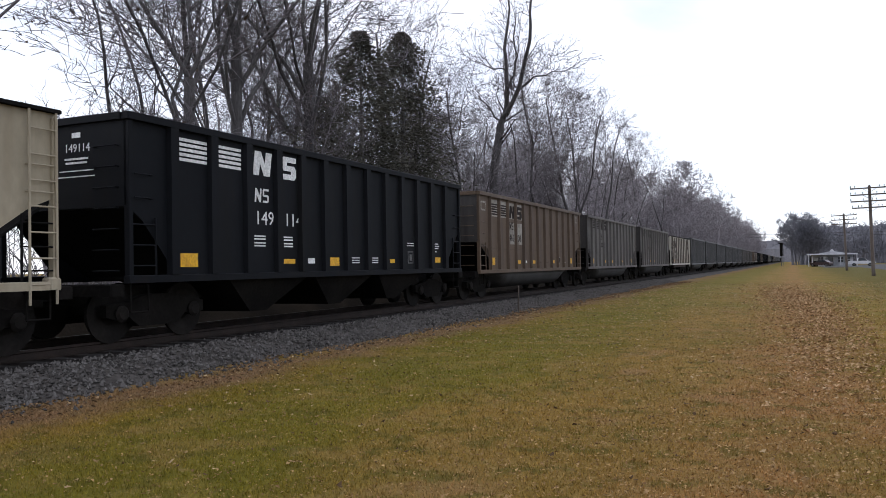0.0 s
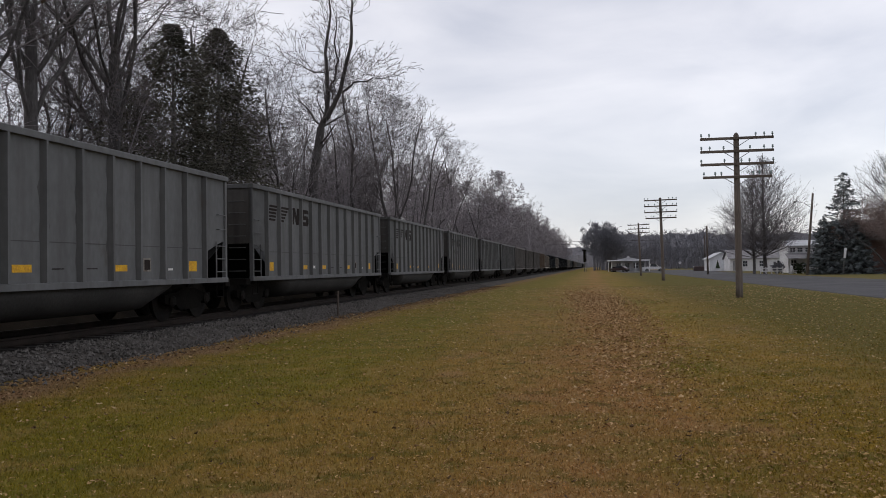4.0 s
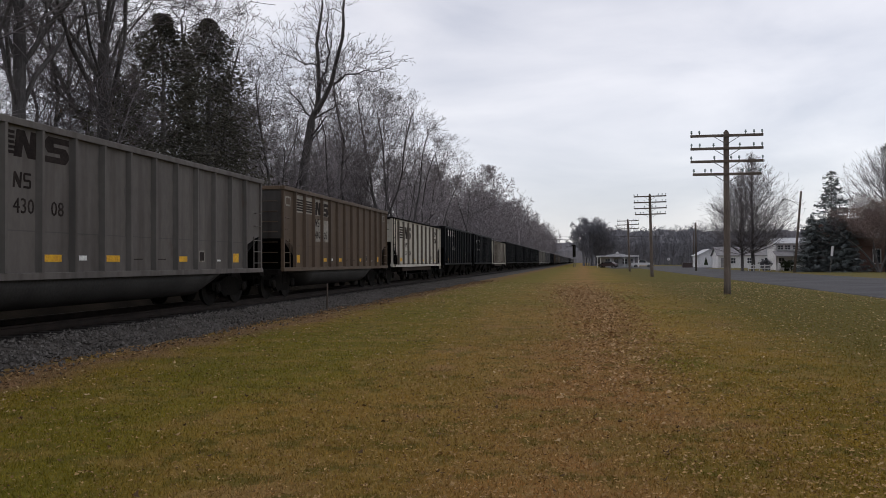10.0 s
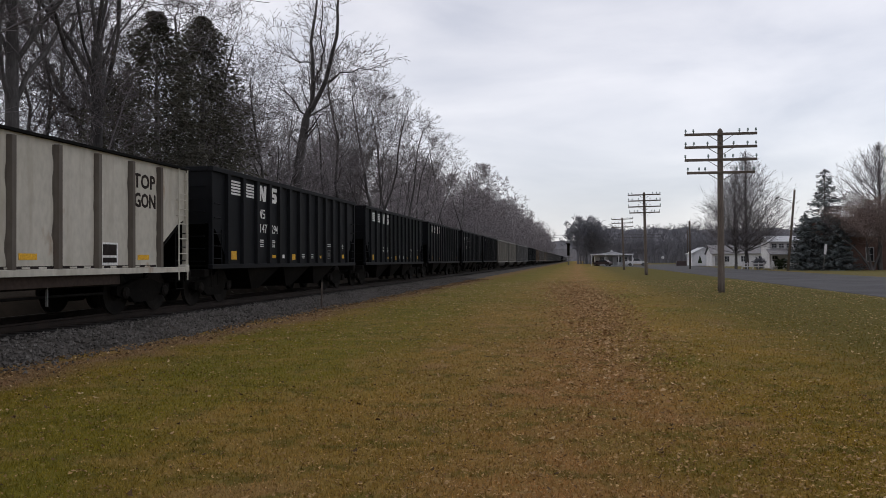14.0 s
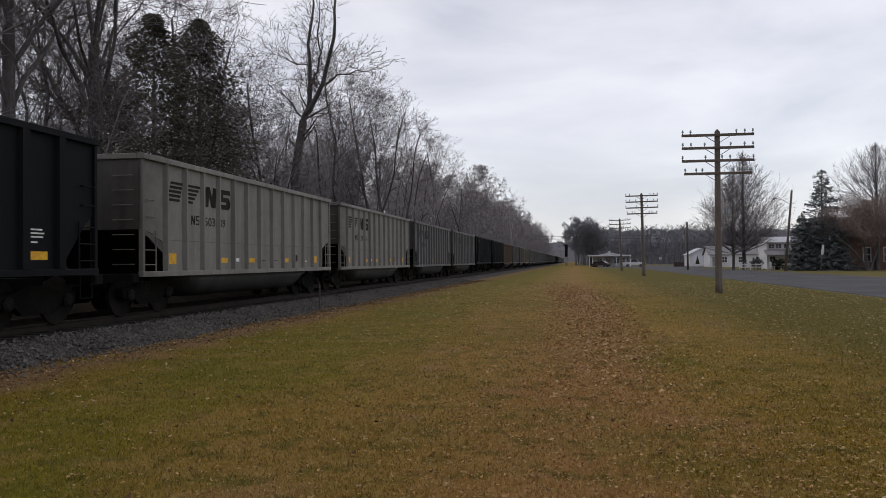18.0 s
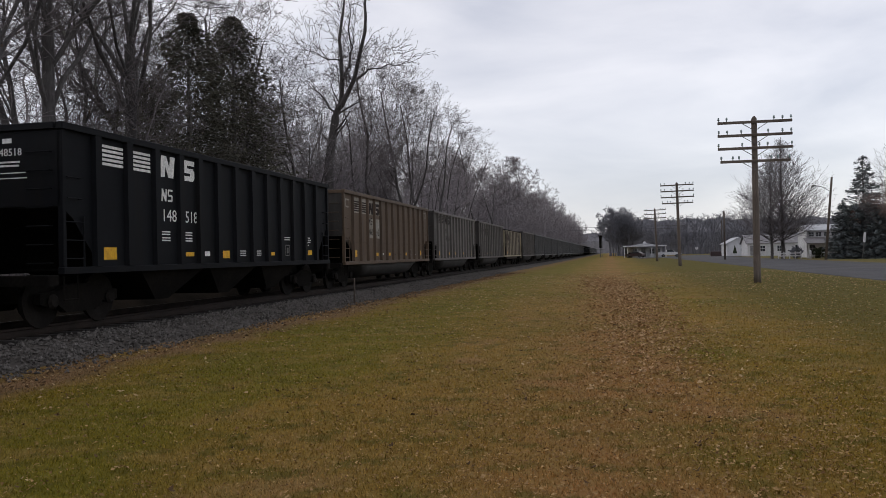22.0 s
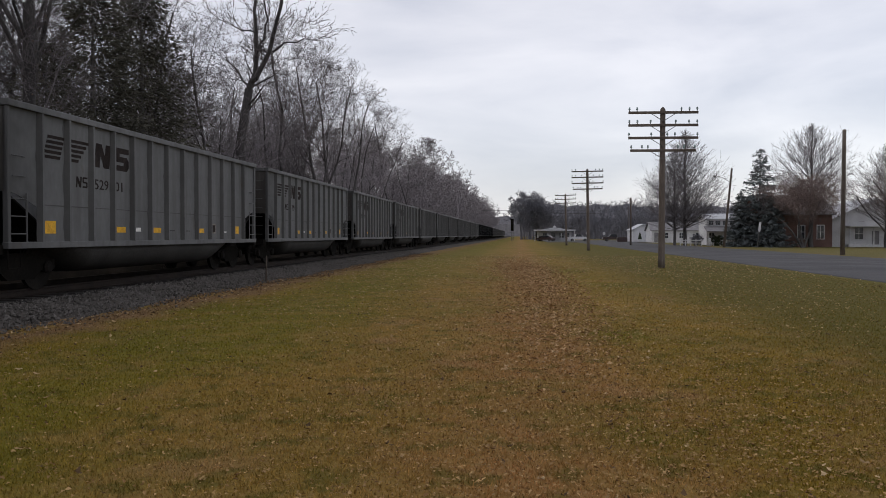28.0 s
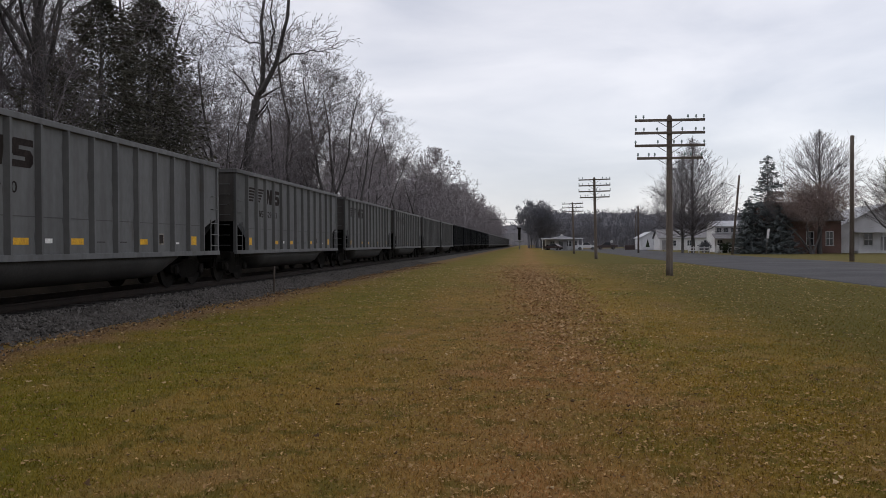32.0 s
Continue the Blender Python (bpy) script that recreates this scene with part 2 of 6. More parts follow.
M = {
    "lawn": ground_material(),
    # leaf litter painted near black for the shade seen beneath the cars
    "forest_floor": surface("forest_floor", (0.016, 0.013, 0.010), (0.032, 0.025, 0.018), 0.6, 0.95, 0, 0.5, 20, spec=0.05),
    "asphalt": surface("asphalt", (0.054, 0.052, 0.055), (0.082, 0.080, 0.084), 0.3, 0.9, 0, 0.2, 60, spec=0.15),
    "gravel": surface("gravel", (0.050, 0.044, 0.039), (0.088, 0.079, 0.071), 1.2, 0.9, 0, 1.0, 14, (1, 1, 1), (0.055, 0.044, 0.036), 0.60, spec=0.1),
    "stone": surface("stone", (0.030, 0.027, 0.024), (0.092, 0.084, 0.077), 1.6, 0.9, 0, 0.3, 20, spec=0.1, island=(0.128, 0.119, 0.110)),
    # ballast tone with the train's shade painted in
    "shade_gravel": surface("shade_gravel", (0.008, 0.007, 0.006), (0.017, 0.014, 0.012), 0.8, 0.95, 0, 0.8, 14, spec=0.1),
    "leaf_speck": surface("leaf_speck", (0.08, 0.058, 0.045), (0.13, 0.095, 0.07), 0.5, 0.95, 0, 0.0, 9),
    "pale_bark": surface("pale_bark", (0.13, 0.125, 0.115), (0.27, 0.26, 0.235), 0.9, 0.95, 0, 0.5, 14, (1, 1, 0.4)),
    # twigs of the deeper woods, made paler: haze painted into their colour
    "mid_haze_twig": surface("mid_haze_twig", (0.21, 0.190, 0.198), (0.28, 0.255, 0.265), 0.12, 0.95, 0, 0.1, 5),
    "rail": surface("rail", (0.016, 0.012, 0.010), (0.028, 0.020, 0.016), 3, 0.7, 0.1, 0.1, 30, spec=0.15),
    "tie": surface("tie", (0.014, 0.012, 0.011), (0.026, 0.022, 0.019), 2, 0.9, 0, 0.3, 25),
    "leaf": surface("leaf", (0.12, 0.066, 0.029), (0.20, 0.108, 0.045), 2.6, 0.9, 0, 0.1, 8, spec=0.1, island=(0.42, 0.28, 0.13)),
    "pale_leaf": surface("pale_leaf", (0.20, 0.125, 0.058), (0.29, 0.190, 0.095), 2.6, 0.85, 0, 0.1, 8, spec=0.1, island=(0.44, 0.33, 0.19)),
    "dark_leaf": surface("dark_leaf", (0.050, 0.030, 0.016), (0.085, 0.050, 0.026), 2.6, 0.85, 0, 0.1, 8, spec=0.1, island=(0.12, 0.075, 0.04)),
    "litter": surface("litter", (0.085, 0.052, 0.030), (0.14, 0.088, 0.050), 2.6, 0.9, 0, 0.1, 8, spec=0.05, island=(0.27, 0.175, 0.095)),
    "drift_leaf": surface("drift_leaf", (0.225, 0.124, 0.056), (0.32, 0.182, 0.086), 2.6, 0.9, 0, 0.1, 8, spec=0.05, island=(0.47, 0.325, 0.18)),
    "blade": ground_material("blade", True),
    "bark": surface("bark", (0.052, 0.048, 0.048), (0.108, 0.101, 0.099), 1.2, 0.95, 0, 0.8, 18, (1, 1, 0.25)),
    "twig": surface("twig", (0.100, 0.089, 0.092), (0.155, 0.138, 0.142), 0.5, 0.95, 0, 0.1, 9),
    # village and far twigs: bluish grey, with distance haze put into the colour
    "lawn_twig": surface("lawn_twig", (0.128, 0.116, 0.122), (0.18, 0.165, 0.174), 0.4, 0.95, 0, 0.1, 9),
    "far_haze_twig": surface("far_haze_twig", (0.128, 0.129, 0.148), (0.17, 0.170, 0.192), 0.08, 0.95, 0, 0.1, 3),
    "needle": surface("needle", (0.082, 0.080, 0.066), (0.120, 0.112, 0.092), 0.6, 0.95, 0, 0.1, 8, spec=0.02),
    "blue_needle": surface("blue_needle", (0.105, 0.122, 0.125), (0.150, 0.166, 0.170), 0.6, 0.9, 0, 0.1, 8, spec=0.1),
    "dry_leaf": surface("dry_leaf", (0.150, 0.112, 0.102), (0.205, 0.155, 0.142), 0.5, 0.9, 0, 0.1, 8),
    "pole": surface("pole", (0.085, 0.068, 0.057), (0.135, 0.112, 0.096), 1.5, 0.9, 0, 0.5, 22, (1, 1, 0.12)),
    "glass_knob": surface("glass_knob", (0.16, 0.22, 0.22), (0.22, 0.28, 0.28), 3, 0.15, 0, 0, 10, spec=0.6),
    "steel": surface("steel", (0.10, 0.10, 0.10), (0.17, 0.165, 0.16), 2, 0.6, 0.6, 0.1, 25),
    # undercarriage and wheel tones: shade beneath the cars painted in as near black
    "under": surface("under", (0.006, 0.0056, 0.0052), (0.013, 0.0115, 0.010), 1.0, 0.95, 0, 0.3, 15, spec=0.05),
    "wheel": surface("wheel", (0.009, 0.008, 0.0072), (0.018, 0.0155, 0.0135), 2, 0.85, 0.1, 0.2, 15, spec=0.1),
    # near-black tone of slope sheets, floor plates and some dark fittings
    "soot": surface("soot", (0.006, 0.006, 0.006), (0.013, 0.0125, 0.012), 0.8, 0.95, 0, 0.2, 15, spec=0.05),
    "orange": surface("orange", (0.74, 0.42, 0.016), (0.58, 0.30, 0.016), 6, 0.5, 0, 0.02, 30, spots=(0.34, 0.2, 0.05), spot_at=0.64),
    "dull_mark": surface("dull_mark", (0.20, 0.185, 0.16), (0.30, 0.28, 0.245), 1.5, 0.8, 0, 0.02, 14, spots=(0.12, 0.095, 0.07), spot_at=0.55),
    "white_mark": surface("white_mark", (0.62, 0.62, 0.60), (0.75, 0.75, 0.73), 2, 0.6, 0, 0.02, 20),
    "dark_mark": surface("dark_mark", (0.016, 0.012, 0.011), (0.032, 0.025, 0.023), 2, 0.8, 0, 0.02, 20, spec=0.1),
    "grey_paint": car_paint("grey_paint", (0.104, 0.106, 0.108), (0.134, 0.136, 0.138), (0.066, 0.064, 0.062), (0.08, 0.069, 0.058), 0.6, 0.55),
    "pale_paint": car_paint("pale_paint", (0.17, 0.165, 0.15), (0.215, 0.205, 0.185), (0.115, 0.105, 0.09), (0.14, 0.115, 0.085), 0.6, 0.5),
    "dirty_paint": car_paint("dirty_paint", (0.088, 0.078, 0.071), (0.120, 0.107, 0.098), (0.048, 0.040, 0.035), (0.080, 0.056, 0.044), 0.8, 0.8),
    "rosy_paint": car_paint("rosy_paint", (0.108, 0.096, 0.090), (0.140, 0.126, 0.118), (0.07, 0.06, 0.055), (0.11, 0.078, 0.065), 0.75, 0.75),
    "brown_paint": car_paint("brown_paint", (0.078, 0.052, 0.033), (0.102, 0.070, 0.046), (0.044, 0.030, 0.021), (0.085, 0.05, 0.03), 0.6),
    "cream_paint": car_paint("cream_paint", (0.285, 0.245, 0.172), (0.345, 0.30, 0.215), (0.19, 0.145, 0.09), (0.20, 0.12, 0.055), 0.55),
    "white_paint": car_paint("white_paint", (0.42, 0.395, 0.335), (0.50, 0.475, 0.415), (0.28, 0.24, 0.185), (0.27, 0.17, 0.10), 0.5),
    "black_paint": matt(car_paint("black_paint", (0.0046, 0.0054, 0.0070), (0.0078, 0.0085, 0.0105), (0.009, 0.0085, 0.008), (0.011, 0.009, 0.008), 0.6), 0.08),
    "rust_rib": car_paint("rust_rib", (0.080, 0.067, 0.055), (0.125, 0.108, 0.090), (0.055, 0.038, 0.026), (0.095, 0.045, 0.024), 0.6),
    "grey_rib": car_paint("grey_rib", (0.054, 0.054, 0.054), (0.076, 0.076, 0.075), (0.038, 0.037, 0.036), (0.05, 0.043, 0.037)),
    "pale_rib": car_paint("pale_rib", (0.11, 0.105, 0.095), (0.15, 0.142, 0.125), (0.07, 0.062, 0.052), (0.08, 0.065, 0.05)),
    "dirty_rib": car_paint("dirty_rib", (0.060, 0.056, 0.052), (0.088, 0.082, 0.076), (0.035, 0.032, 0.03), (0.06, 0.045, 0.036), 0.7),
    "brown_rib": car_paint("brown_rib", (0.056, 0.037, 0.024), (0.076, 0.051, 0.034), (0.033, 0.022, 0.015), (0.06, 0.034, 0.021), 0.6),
    "white_wall": surface("white_wall", (0.47, 0.47, 0.485), (0.56, 0.56, 0.575), 0.8, 0.8, 0, 0.1, 12),
    "brick": surface("brick", (0.120, 0.072, 0.062), (0.16, 0.098, 0.084), 0.7, 0.9, 0, 0.3, 9),
    "roof": surface("roof", (0.16, 0.155, 0.16), (0.22, 0.215, 0.22), 1.0, 0.9, 0, 0.4, 12),
    "pale_roof": surface("pale_roof", (0.40, 0.41, 0.43), (0.48, 0.49, 0.51), 1.0, 0.8, 0, 0.2, 12),
    "pane": surface("pane", (0.025, 0.03, 0.038), (0.05, 0.055, 0.06), 0.6, 0.08, 0, 0, 10, spec=0.5),
    "dark_car": surface("dark_car", (0.03, 0.018, 0.018), (0.05, 0.03, 0.03), 1, 0.3, 0, 0, 10, spec=0.5),
    "rubber": surface("rubber", (0.02, 0.02, 0.02), (0.03, 0.03, 0.03), 3, 0.9, 0, 0.1, 20),
    "wire": surface("wire", (0.05, 0.05, 0.05), (0.07, 0.07, 0.07), 3, 0.7, 0, 0.0, 20),
    "hedge": surface("hedge", (0.022, 0.03, 0.016), (0.035, 0.045, 0.022), 2, 0.9, 0, 0.5, 20),
    # ridge colour carries its own painted haze
    "hazy_hill": surface("hazy_hill", (0.135, 0.132, 0.146), (0.18, 0.177, 0.19), 0.06, 1.0, 0, 0.0, 0.7),
}


# ---- geometry helpers: each gives (vertices, faces) ----
def box(x0, x1, y0, y1, z0, z1):
    v = [(x, y, z) for z in (z0, z1) for x, y in ((x0, y0), (x1, y0), (x1, y1), (x0, y1))]
    return v, [(0, 3, 2, 1), (4, 5, 6, 7), (0, 1, 5, 4), (1, 2, 6, 5), (2, 3, 7, 6), (3, 0, 4, 7)]


def cbox(x0, x1, y0, y1, z0, z1, c=0.02):
    """A box with chamfered upright and top edges."""
    ring = [(x0 + c, y0), (x1 - c, y0), (x1, y0 + c), (x1, y1 - c), (x1 - c, y1), (x0 + c, y1), (x0, y1 - c), (x0, y0 + c)]
    mx, my = (x0 + x1) / 2, (y0 + y1) / 2
    fx, fy = 1 - 2 * c / max(x1 - x0, 1e-6), 1 - 2 * c / max(y1 - y0, 1e-6)
    top = [(mx + (x - mx) * fx, my + (y - my) * fy) for x, y in ring]
    v = [(x, y, z0) for x, y in ring] + [(x, y, z1 - c) for x, y in ring] + [(x, y, z1) for x, y in top]
    f = [tuple(range(7, -1, -1)), tuple(range(16, 24))]
    for k in (0, 8):
        f += [(k + i, k + (i + 1) % 8, k + 8 + (i + 1) % 8, k + 8 + i) for i in range(8)]
    return v, f


def prism(poly, axis, a, b):
    """A polygon drawn in the plane across the axis, pulled from a to b."""
    put = {"x": lambda p, q, s: (s, p, q), "y": lambda p, q, s: (p, s, q), "z": lambda p, q, s: (p, q, s)}[axis]
    n = len(poly)
    v = [put(p, q, a) for p, q in poly] + [put(p, q, b) for p, q in poly]
    f = [tuple(range(n - 1, -1, -1)), tuple(range(n, 2 * n))] + [(i, (i + 1) % n, n + (i + 1) % n, n + i) for i in range(n)]
    return v, f


def rod(p, q, r0, r1=None, n=6):
    p, q = Vector(p), Vector(q)
    r1 = r0 if r1 is None else r1
    d = (q - p).normalized()
    a = d.orthogonal().normalized()
    b = d.cross(a)
    v = []
    for c, r in ((p, r0), (q, r1)):
        v += [tuple(c + (a * math.cos(2 * math.pi * i / n) + b * math.sin(2 * math.pi * i / n)) * r) for i in range(n)]
    return v, [(i, (i + 1) % n, n + (i + 1) % n, n + i) for i in range(n)] + [tuple(range(n - 1, -1, -1)), tuple(range(n, 2 * n))]


def lathe(profile, axis="z", n=16, at=(0, 0, 0)):
    """Rings of (radius, height) round an axis."""
    v, f = [], []
    for r, h in profile:
        for i in range(n):
            a = 2 * math.pi * i / n
            p = (r * math.cos(a), r * math.sin(a), h)
            p = p if axis == "z" else (h, p[0], p[1])
            v.append((p[0] + at[0], p[1] + at[1], p[2] + at[2]))
    for k in range(len(profile) - 1):
        f += [(k * n + i, k * n + (i + 1) % n, (k + 1) * n + (i + 1) % n, (k + 1) * n + i) for i in range(n)]
    f += [tuple(range(n - 1, -1, -1)), tuple(range((len(profile) - 1) * n, len(profile) * n))]
    return v, f


def join(*geos):
    v, f = [], []
    for gv, gf in geos:
        k = len(v)
        v += list(gv)
        f += [tuple(i + k for i in face) for face in gf]
    return v, f


def moved(geo, x=0, y=0, z=0):
    return [(a + x, b + y, c + z) for a, b, c in geo[0]], geo[1]


def mesh_of(name, geo, material, smooth=False):
    me = bpy.data.meshes.new(name)
    me.from_pydata(geo[0], [], geo[1])
    if smooth:
        me.polygons.foreach_set("use_smooth", [True] * len(me.polygons))
    me.materials.append(material)
    me.validate()
    me.update()
    return me


def part(name, geo, material, parent, label="", smooth=False, kind=""):
    ob = new(name, geo if isinstance(geo, bpy.types.Mesh) else mesh_of(name, geo, material, smooth))
    ob.parent = parent
    return tagged(ob, label, kind=kind)


def thing(name, label, category, group="", m=None, kind=""):
    ob = new(name)
    ob.empty_display_size = 0.2
    if m is not None:
        ob.matrix_basis = m
    return tagged(ob, label, category, group, kind)


def solid(name, geo, material, label="", category="", kind="", smooth=False, m=None):
    ob = new(name, mesh_of(name, geo, material, smooth))
    if m is not None:
        ob.matrix_basis = m
    return tagged(ob, label, category, "", kind)


def lettering(text, size, width=0.0):
    """A mesh of the built-in font that reads along +y on a wall facing +x."""
    cu = bpy.data.curves.new("lettering", "FONT")
    cu.body, cu.size, cu.extrude = text, size, 0.003
    cu.resolution_u = 2
    ob = bpy.data.objects.new("lettering", cu)
    me = bpy.data.meshes.new_from_object(ob)
    bpy.data.objects.remove(ob)
    bpy.data.curves.remove(cu)
    xs = [v.co.x for v in me.vertices]
    k = width / max(max(xs) - min(xs), 1e-6) if width else 1.0
    me.transform(Matrix(((0, 0, 1, 0), (k, 0, 0, 0), (0, 1, 0, 0), (0, 0, 0, 1))))
    return me


# ---- plan ----
TRACK, RAIL = -11.6, 0.42
SPEED = 21.2


# ---- ground, road, track ----
def ground_sheet():
    xs = [-2500, -900, -300, -120, -60, -30, -20, -14, -9.2, -8.3, -6, -3, 0, 3, 6, 9, 12, 25, 32, 45, 80, 160, 400, 1000, 2500]
    ys = [-2500, -900, -300, -100, -30, -10, 0, 4, 8, 12, 16, 20, 25, 30, 36, 42, 50, 60, 75, 95, 120, 160, 220, 300, 450, 700, 1200, 2500]
    v, f = [], []
    for y in ys:
        for x in xs:
            v.append((x, y, 0.0))
    n = len(xs)
    for j in range(len(ys) - 1):
        for i in range(n - 1):
            f.append((j * n + i, j * n + i + 1, (j + 1) * n + i + 1, (j + 1) * n + i))
    ob = solid("ground", (v, f), M["lawn"], "short olive and yellowed winter grass with fallen leaves", "ground", "structure", True)
    return ob


ground_sheet()
# low bank added behind the track to close the view under the cars
solid("forest_floor", prism([(-140, -0.2), (-15.2, -0.2), (-15.5, 0.1), (-16.1, 0.62), (-17.2, 0.95), (-20, 1.05), (-140, 1.1)], "y", -150, 700), M["forest_floor"], "leaf litter under bare trees, painted as shade on an added bank", "ground", "structure")
solid("road", prism([(12.0, -0.1), (12.25, 0.03), (18.5, 0.09), (24.75, 0.03), (25.0, -0.1)], "y", -200, 180), M["asphalt"], "worn grey asphalt road beside the lawn", "road", "structure")
solid("parking_lot", box(6.0, 70, 176, 250, -0.1, 0.028), M["asphalt"], "grey asphalt yard in front of the low white buildings", "road", "structure")

ballast_poly = [(TRACK - 3.6, -0.05), (TRACK - 2.0, 0.20), (TRACK + 1.75, 0.22), (TRACK + 2.3, 0.14), (TRACK + 3.25, -0.05)]


def track_bed():
    """Ballast with a ragged foot where the lawn creeps in."""
    ys = [-760.0, -20.0] + [0.3 * i for i in range(400)] + [160.0, 300.0, 1150.0]
    n = len(ballast_poly)
    v, f = [], []
    for y in ys:
        rag = 0.32 * noise.noise(Vector((0.5 * y, 1.5, 0))) + 0.10 * noise.noise(Vector((1.7 * y, 7.5, 0))) if 0 <= y <= 120 else 0.0
        for k, (x, z) in enumerate(ballast_poly):
            v.append((x + (rag if k == n - 1 else rag * 0.3 if k == n - 2 else 0.0), y, z))
    for j in range(len(ys) - 1):
        f += [(j * n + k, j * n + k + 1, (j + 1) * n + k + 1, (j + 1) * n + k) for k in range(n - 1)]
    f = [face[::-1] for face in f]
    solid("track_bed", (v, f), M["gravel"], "grey crushed stone ballast under the railway track", "ballast", "structure")


track_bed()


# near-black strip that paints the train's shade onto the ballast
solid("track_centre", prism([(TRACK - 3.9, 0.0), (TRACK - 3.9, 0.05), (TRACK - 3.6, 0.06), (TRACK - 2.0, 0.225), (TRACK - 1.7, 0.232), (TRACK + 1.45, 0.236), (TRACK + 1.72, 0.2), (TRACK + 1.72, 0.0)], "y", -760, 1150), M["shade_gravel"], "ballast between and beside the rails, painted black as train shade", "ballast", "structure")


def rail_profile(x):
    return [(x - 0.07, 0.255), (x + 0.07, 0.255), (x + 0.012, 0.28), (x + 0.012, 0.37), (x + 0.036, 0.385), (x + 0.036, 0.42), (x - 0.036, 0.42), (x - 0.036, 0.385), (x - 0.012, 0.37), (x - 0.012, 0.28)]


for side in (-0.753, 0.753):
    solid("rail", prism(rail_profile(TRACK + side), "y", -760, 1150), M["rail"], "rusty brown steel rail with a worn top", "rail", "structure")


# ---- freight cars ----
def rot_wheel(y):
    return lathe([(0.1, -0.09), (0.40, -0.07), (0.46, -0.05), (0.47, 0.045), (0.51, 0.05), (0.51, 0.075), (0.38, 0.08), (0.2, 0.05), (0.1, 0.09)], "x", 20, (0, y, 0.46))


def truck(car, yc):
    """A two-axle truck: side frames, bolster, axles and wheels."""
    t = part("truck", box(-0.95, 0.95, yc - 0.2, yc + 0.2, 0.38, 0.62), M["under"], car, "steel two-axle truck, painted near black as shade under the car")
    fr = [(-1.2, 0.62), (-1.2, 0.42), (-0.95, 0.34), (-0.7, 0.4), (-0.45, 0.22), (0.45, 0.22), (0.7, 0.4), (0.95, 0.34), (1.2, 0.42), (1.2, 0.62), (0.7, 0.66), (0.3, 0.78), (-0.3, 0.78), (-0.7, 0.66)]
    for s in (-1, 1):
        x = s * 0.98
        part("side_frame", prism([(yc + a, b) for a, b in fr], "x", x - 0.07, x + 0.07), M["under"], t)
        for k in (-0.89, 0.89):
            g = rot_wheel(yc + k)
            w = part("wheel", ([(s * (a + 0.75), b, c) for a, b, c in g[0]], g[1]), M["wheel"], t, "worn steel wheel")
            if s > 0:
                part("bearing_cap", lathe([(0.0, 0.0), (0.13, 0.0), (0.15, 0.06), (0.1, 0.1), (0.0, 0.1)], "x", 10, (x + (0.06 if s > 0 else -0.16), yc + k, 0.46)), M["wheel"], t)
    return t


def slash_bars(y0, y1, z0, z1, n, slant, taper=0.0):
    """A block of n stripes; each lower one starts further back when slant is set, and is shorter with taper."""
    h, gap = (z1 - z0) / (1.62 * n - 0.62), 0.62
    out = []
    for i in range(n):
        z = z1 - (1 + gap) * h * i
        a, b = y0 - slant * i / n, y1 - (slant + taper) * i / n
        out.append(prism([(a, z), (b, z), (b - slant / n * 0.5, z - h), (a - slant / n * 0.5, z - h)], "x", 1.521, 1.526))
    return out


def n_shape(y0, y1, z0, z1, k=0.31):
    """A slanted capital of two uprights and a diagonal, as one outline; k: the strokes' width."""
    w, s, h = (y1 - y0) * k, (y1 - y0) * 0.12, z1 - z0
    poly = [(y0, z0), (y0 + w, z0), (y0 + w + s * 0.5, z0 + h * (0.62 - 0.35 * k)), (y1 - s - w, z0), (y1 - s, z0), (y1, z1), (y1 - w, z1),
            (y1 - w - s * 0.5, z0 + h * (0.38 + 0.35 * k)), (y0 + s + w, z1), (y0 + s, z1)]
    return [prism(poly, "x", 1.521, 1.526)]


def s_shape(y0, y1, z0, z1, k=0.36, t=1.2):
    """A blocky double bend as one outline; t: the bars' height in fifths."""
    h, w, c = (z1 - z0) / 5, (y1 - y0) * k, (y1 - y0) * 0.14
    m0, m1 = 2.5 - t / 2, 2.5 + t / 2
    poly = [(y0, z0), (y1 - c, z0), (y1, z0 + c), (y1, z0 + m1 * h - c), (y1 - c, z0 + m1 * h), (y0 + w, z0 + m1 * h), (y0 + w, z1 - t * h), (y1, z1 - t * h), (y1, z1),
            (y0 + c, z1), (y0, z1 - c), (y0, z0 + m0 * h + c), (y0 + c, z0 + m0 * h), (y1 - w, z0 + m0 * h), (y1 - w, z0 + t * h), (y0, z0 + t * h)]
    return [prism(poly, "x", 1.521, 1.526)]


def sheet_poly(L, top, sill, cut):
    """The side's outline with the openings at both ends over the slope sheets; cut: (reach, height at the end, height at the rib)."""
    reach, z_end, z_rib = cut
    return [(0, top), (0, z_end), (reach * 0.35, z_end - (z_end - z_rib) * 0.25), (reach, z_rib), (reach, sill), (L - reach, sill), (L - reach, z_rib),
            (L - reach * 0.35, z_end - (z_end - z_rib) * 0.25), (L, z_end), (L, top)]


X0_PLATE = 1.5205
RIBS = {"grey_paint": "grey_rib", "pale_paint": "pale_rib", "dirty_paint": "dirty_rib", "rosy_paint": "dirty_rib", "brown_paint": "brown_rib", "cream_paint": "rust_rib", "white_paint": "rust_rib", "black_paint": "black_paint"}


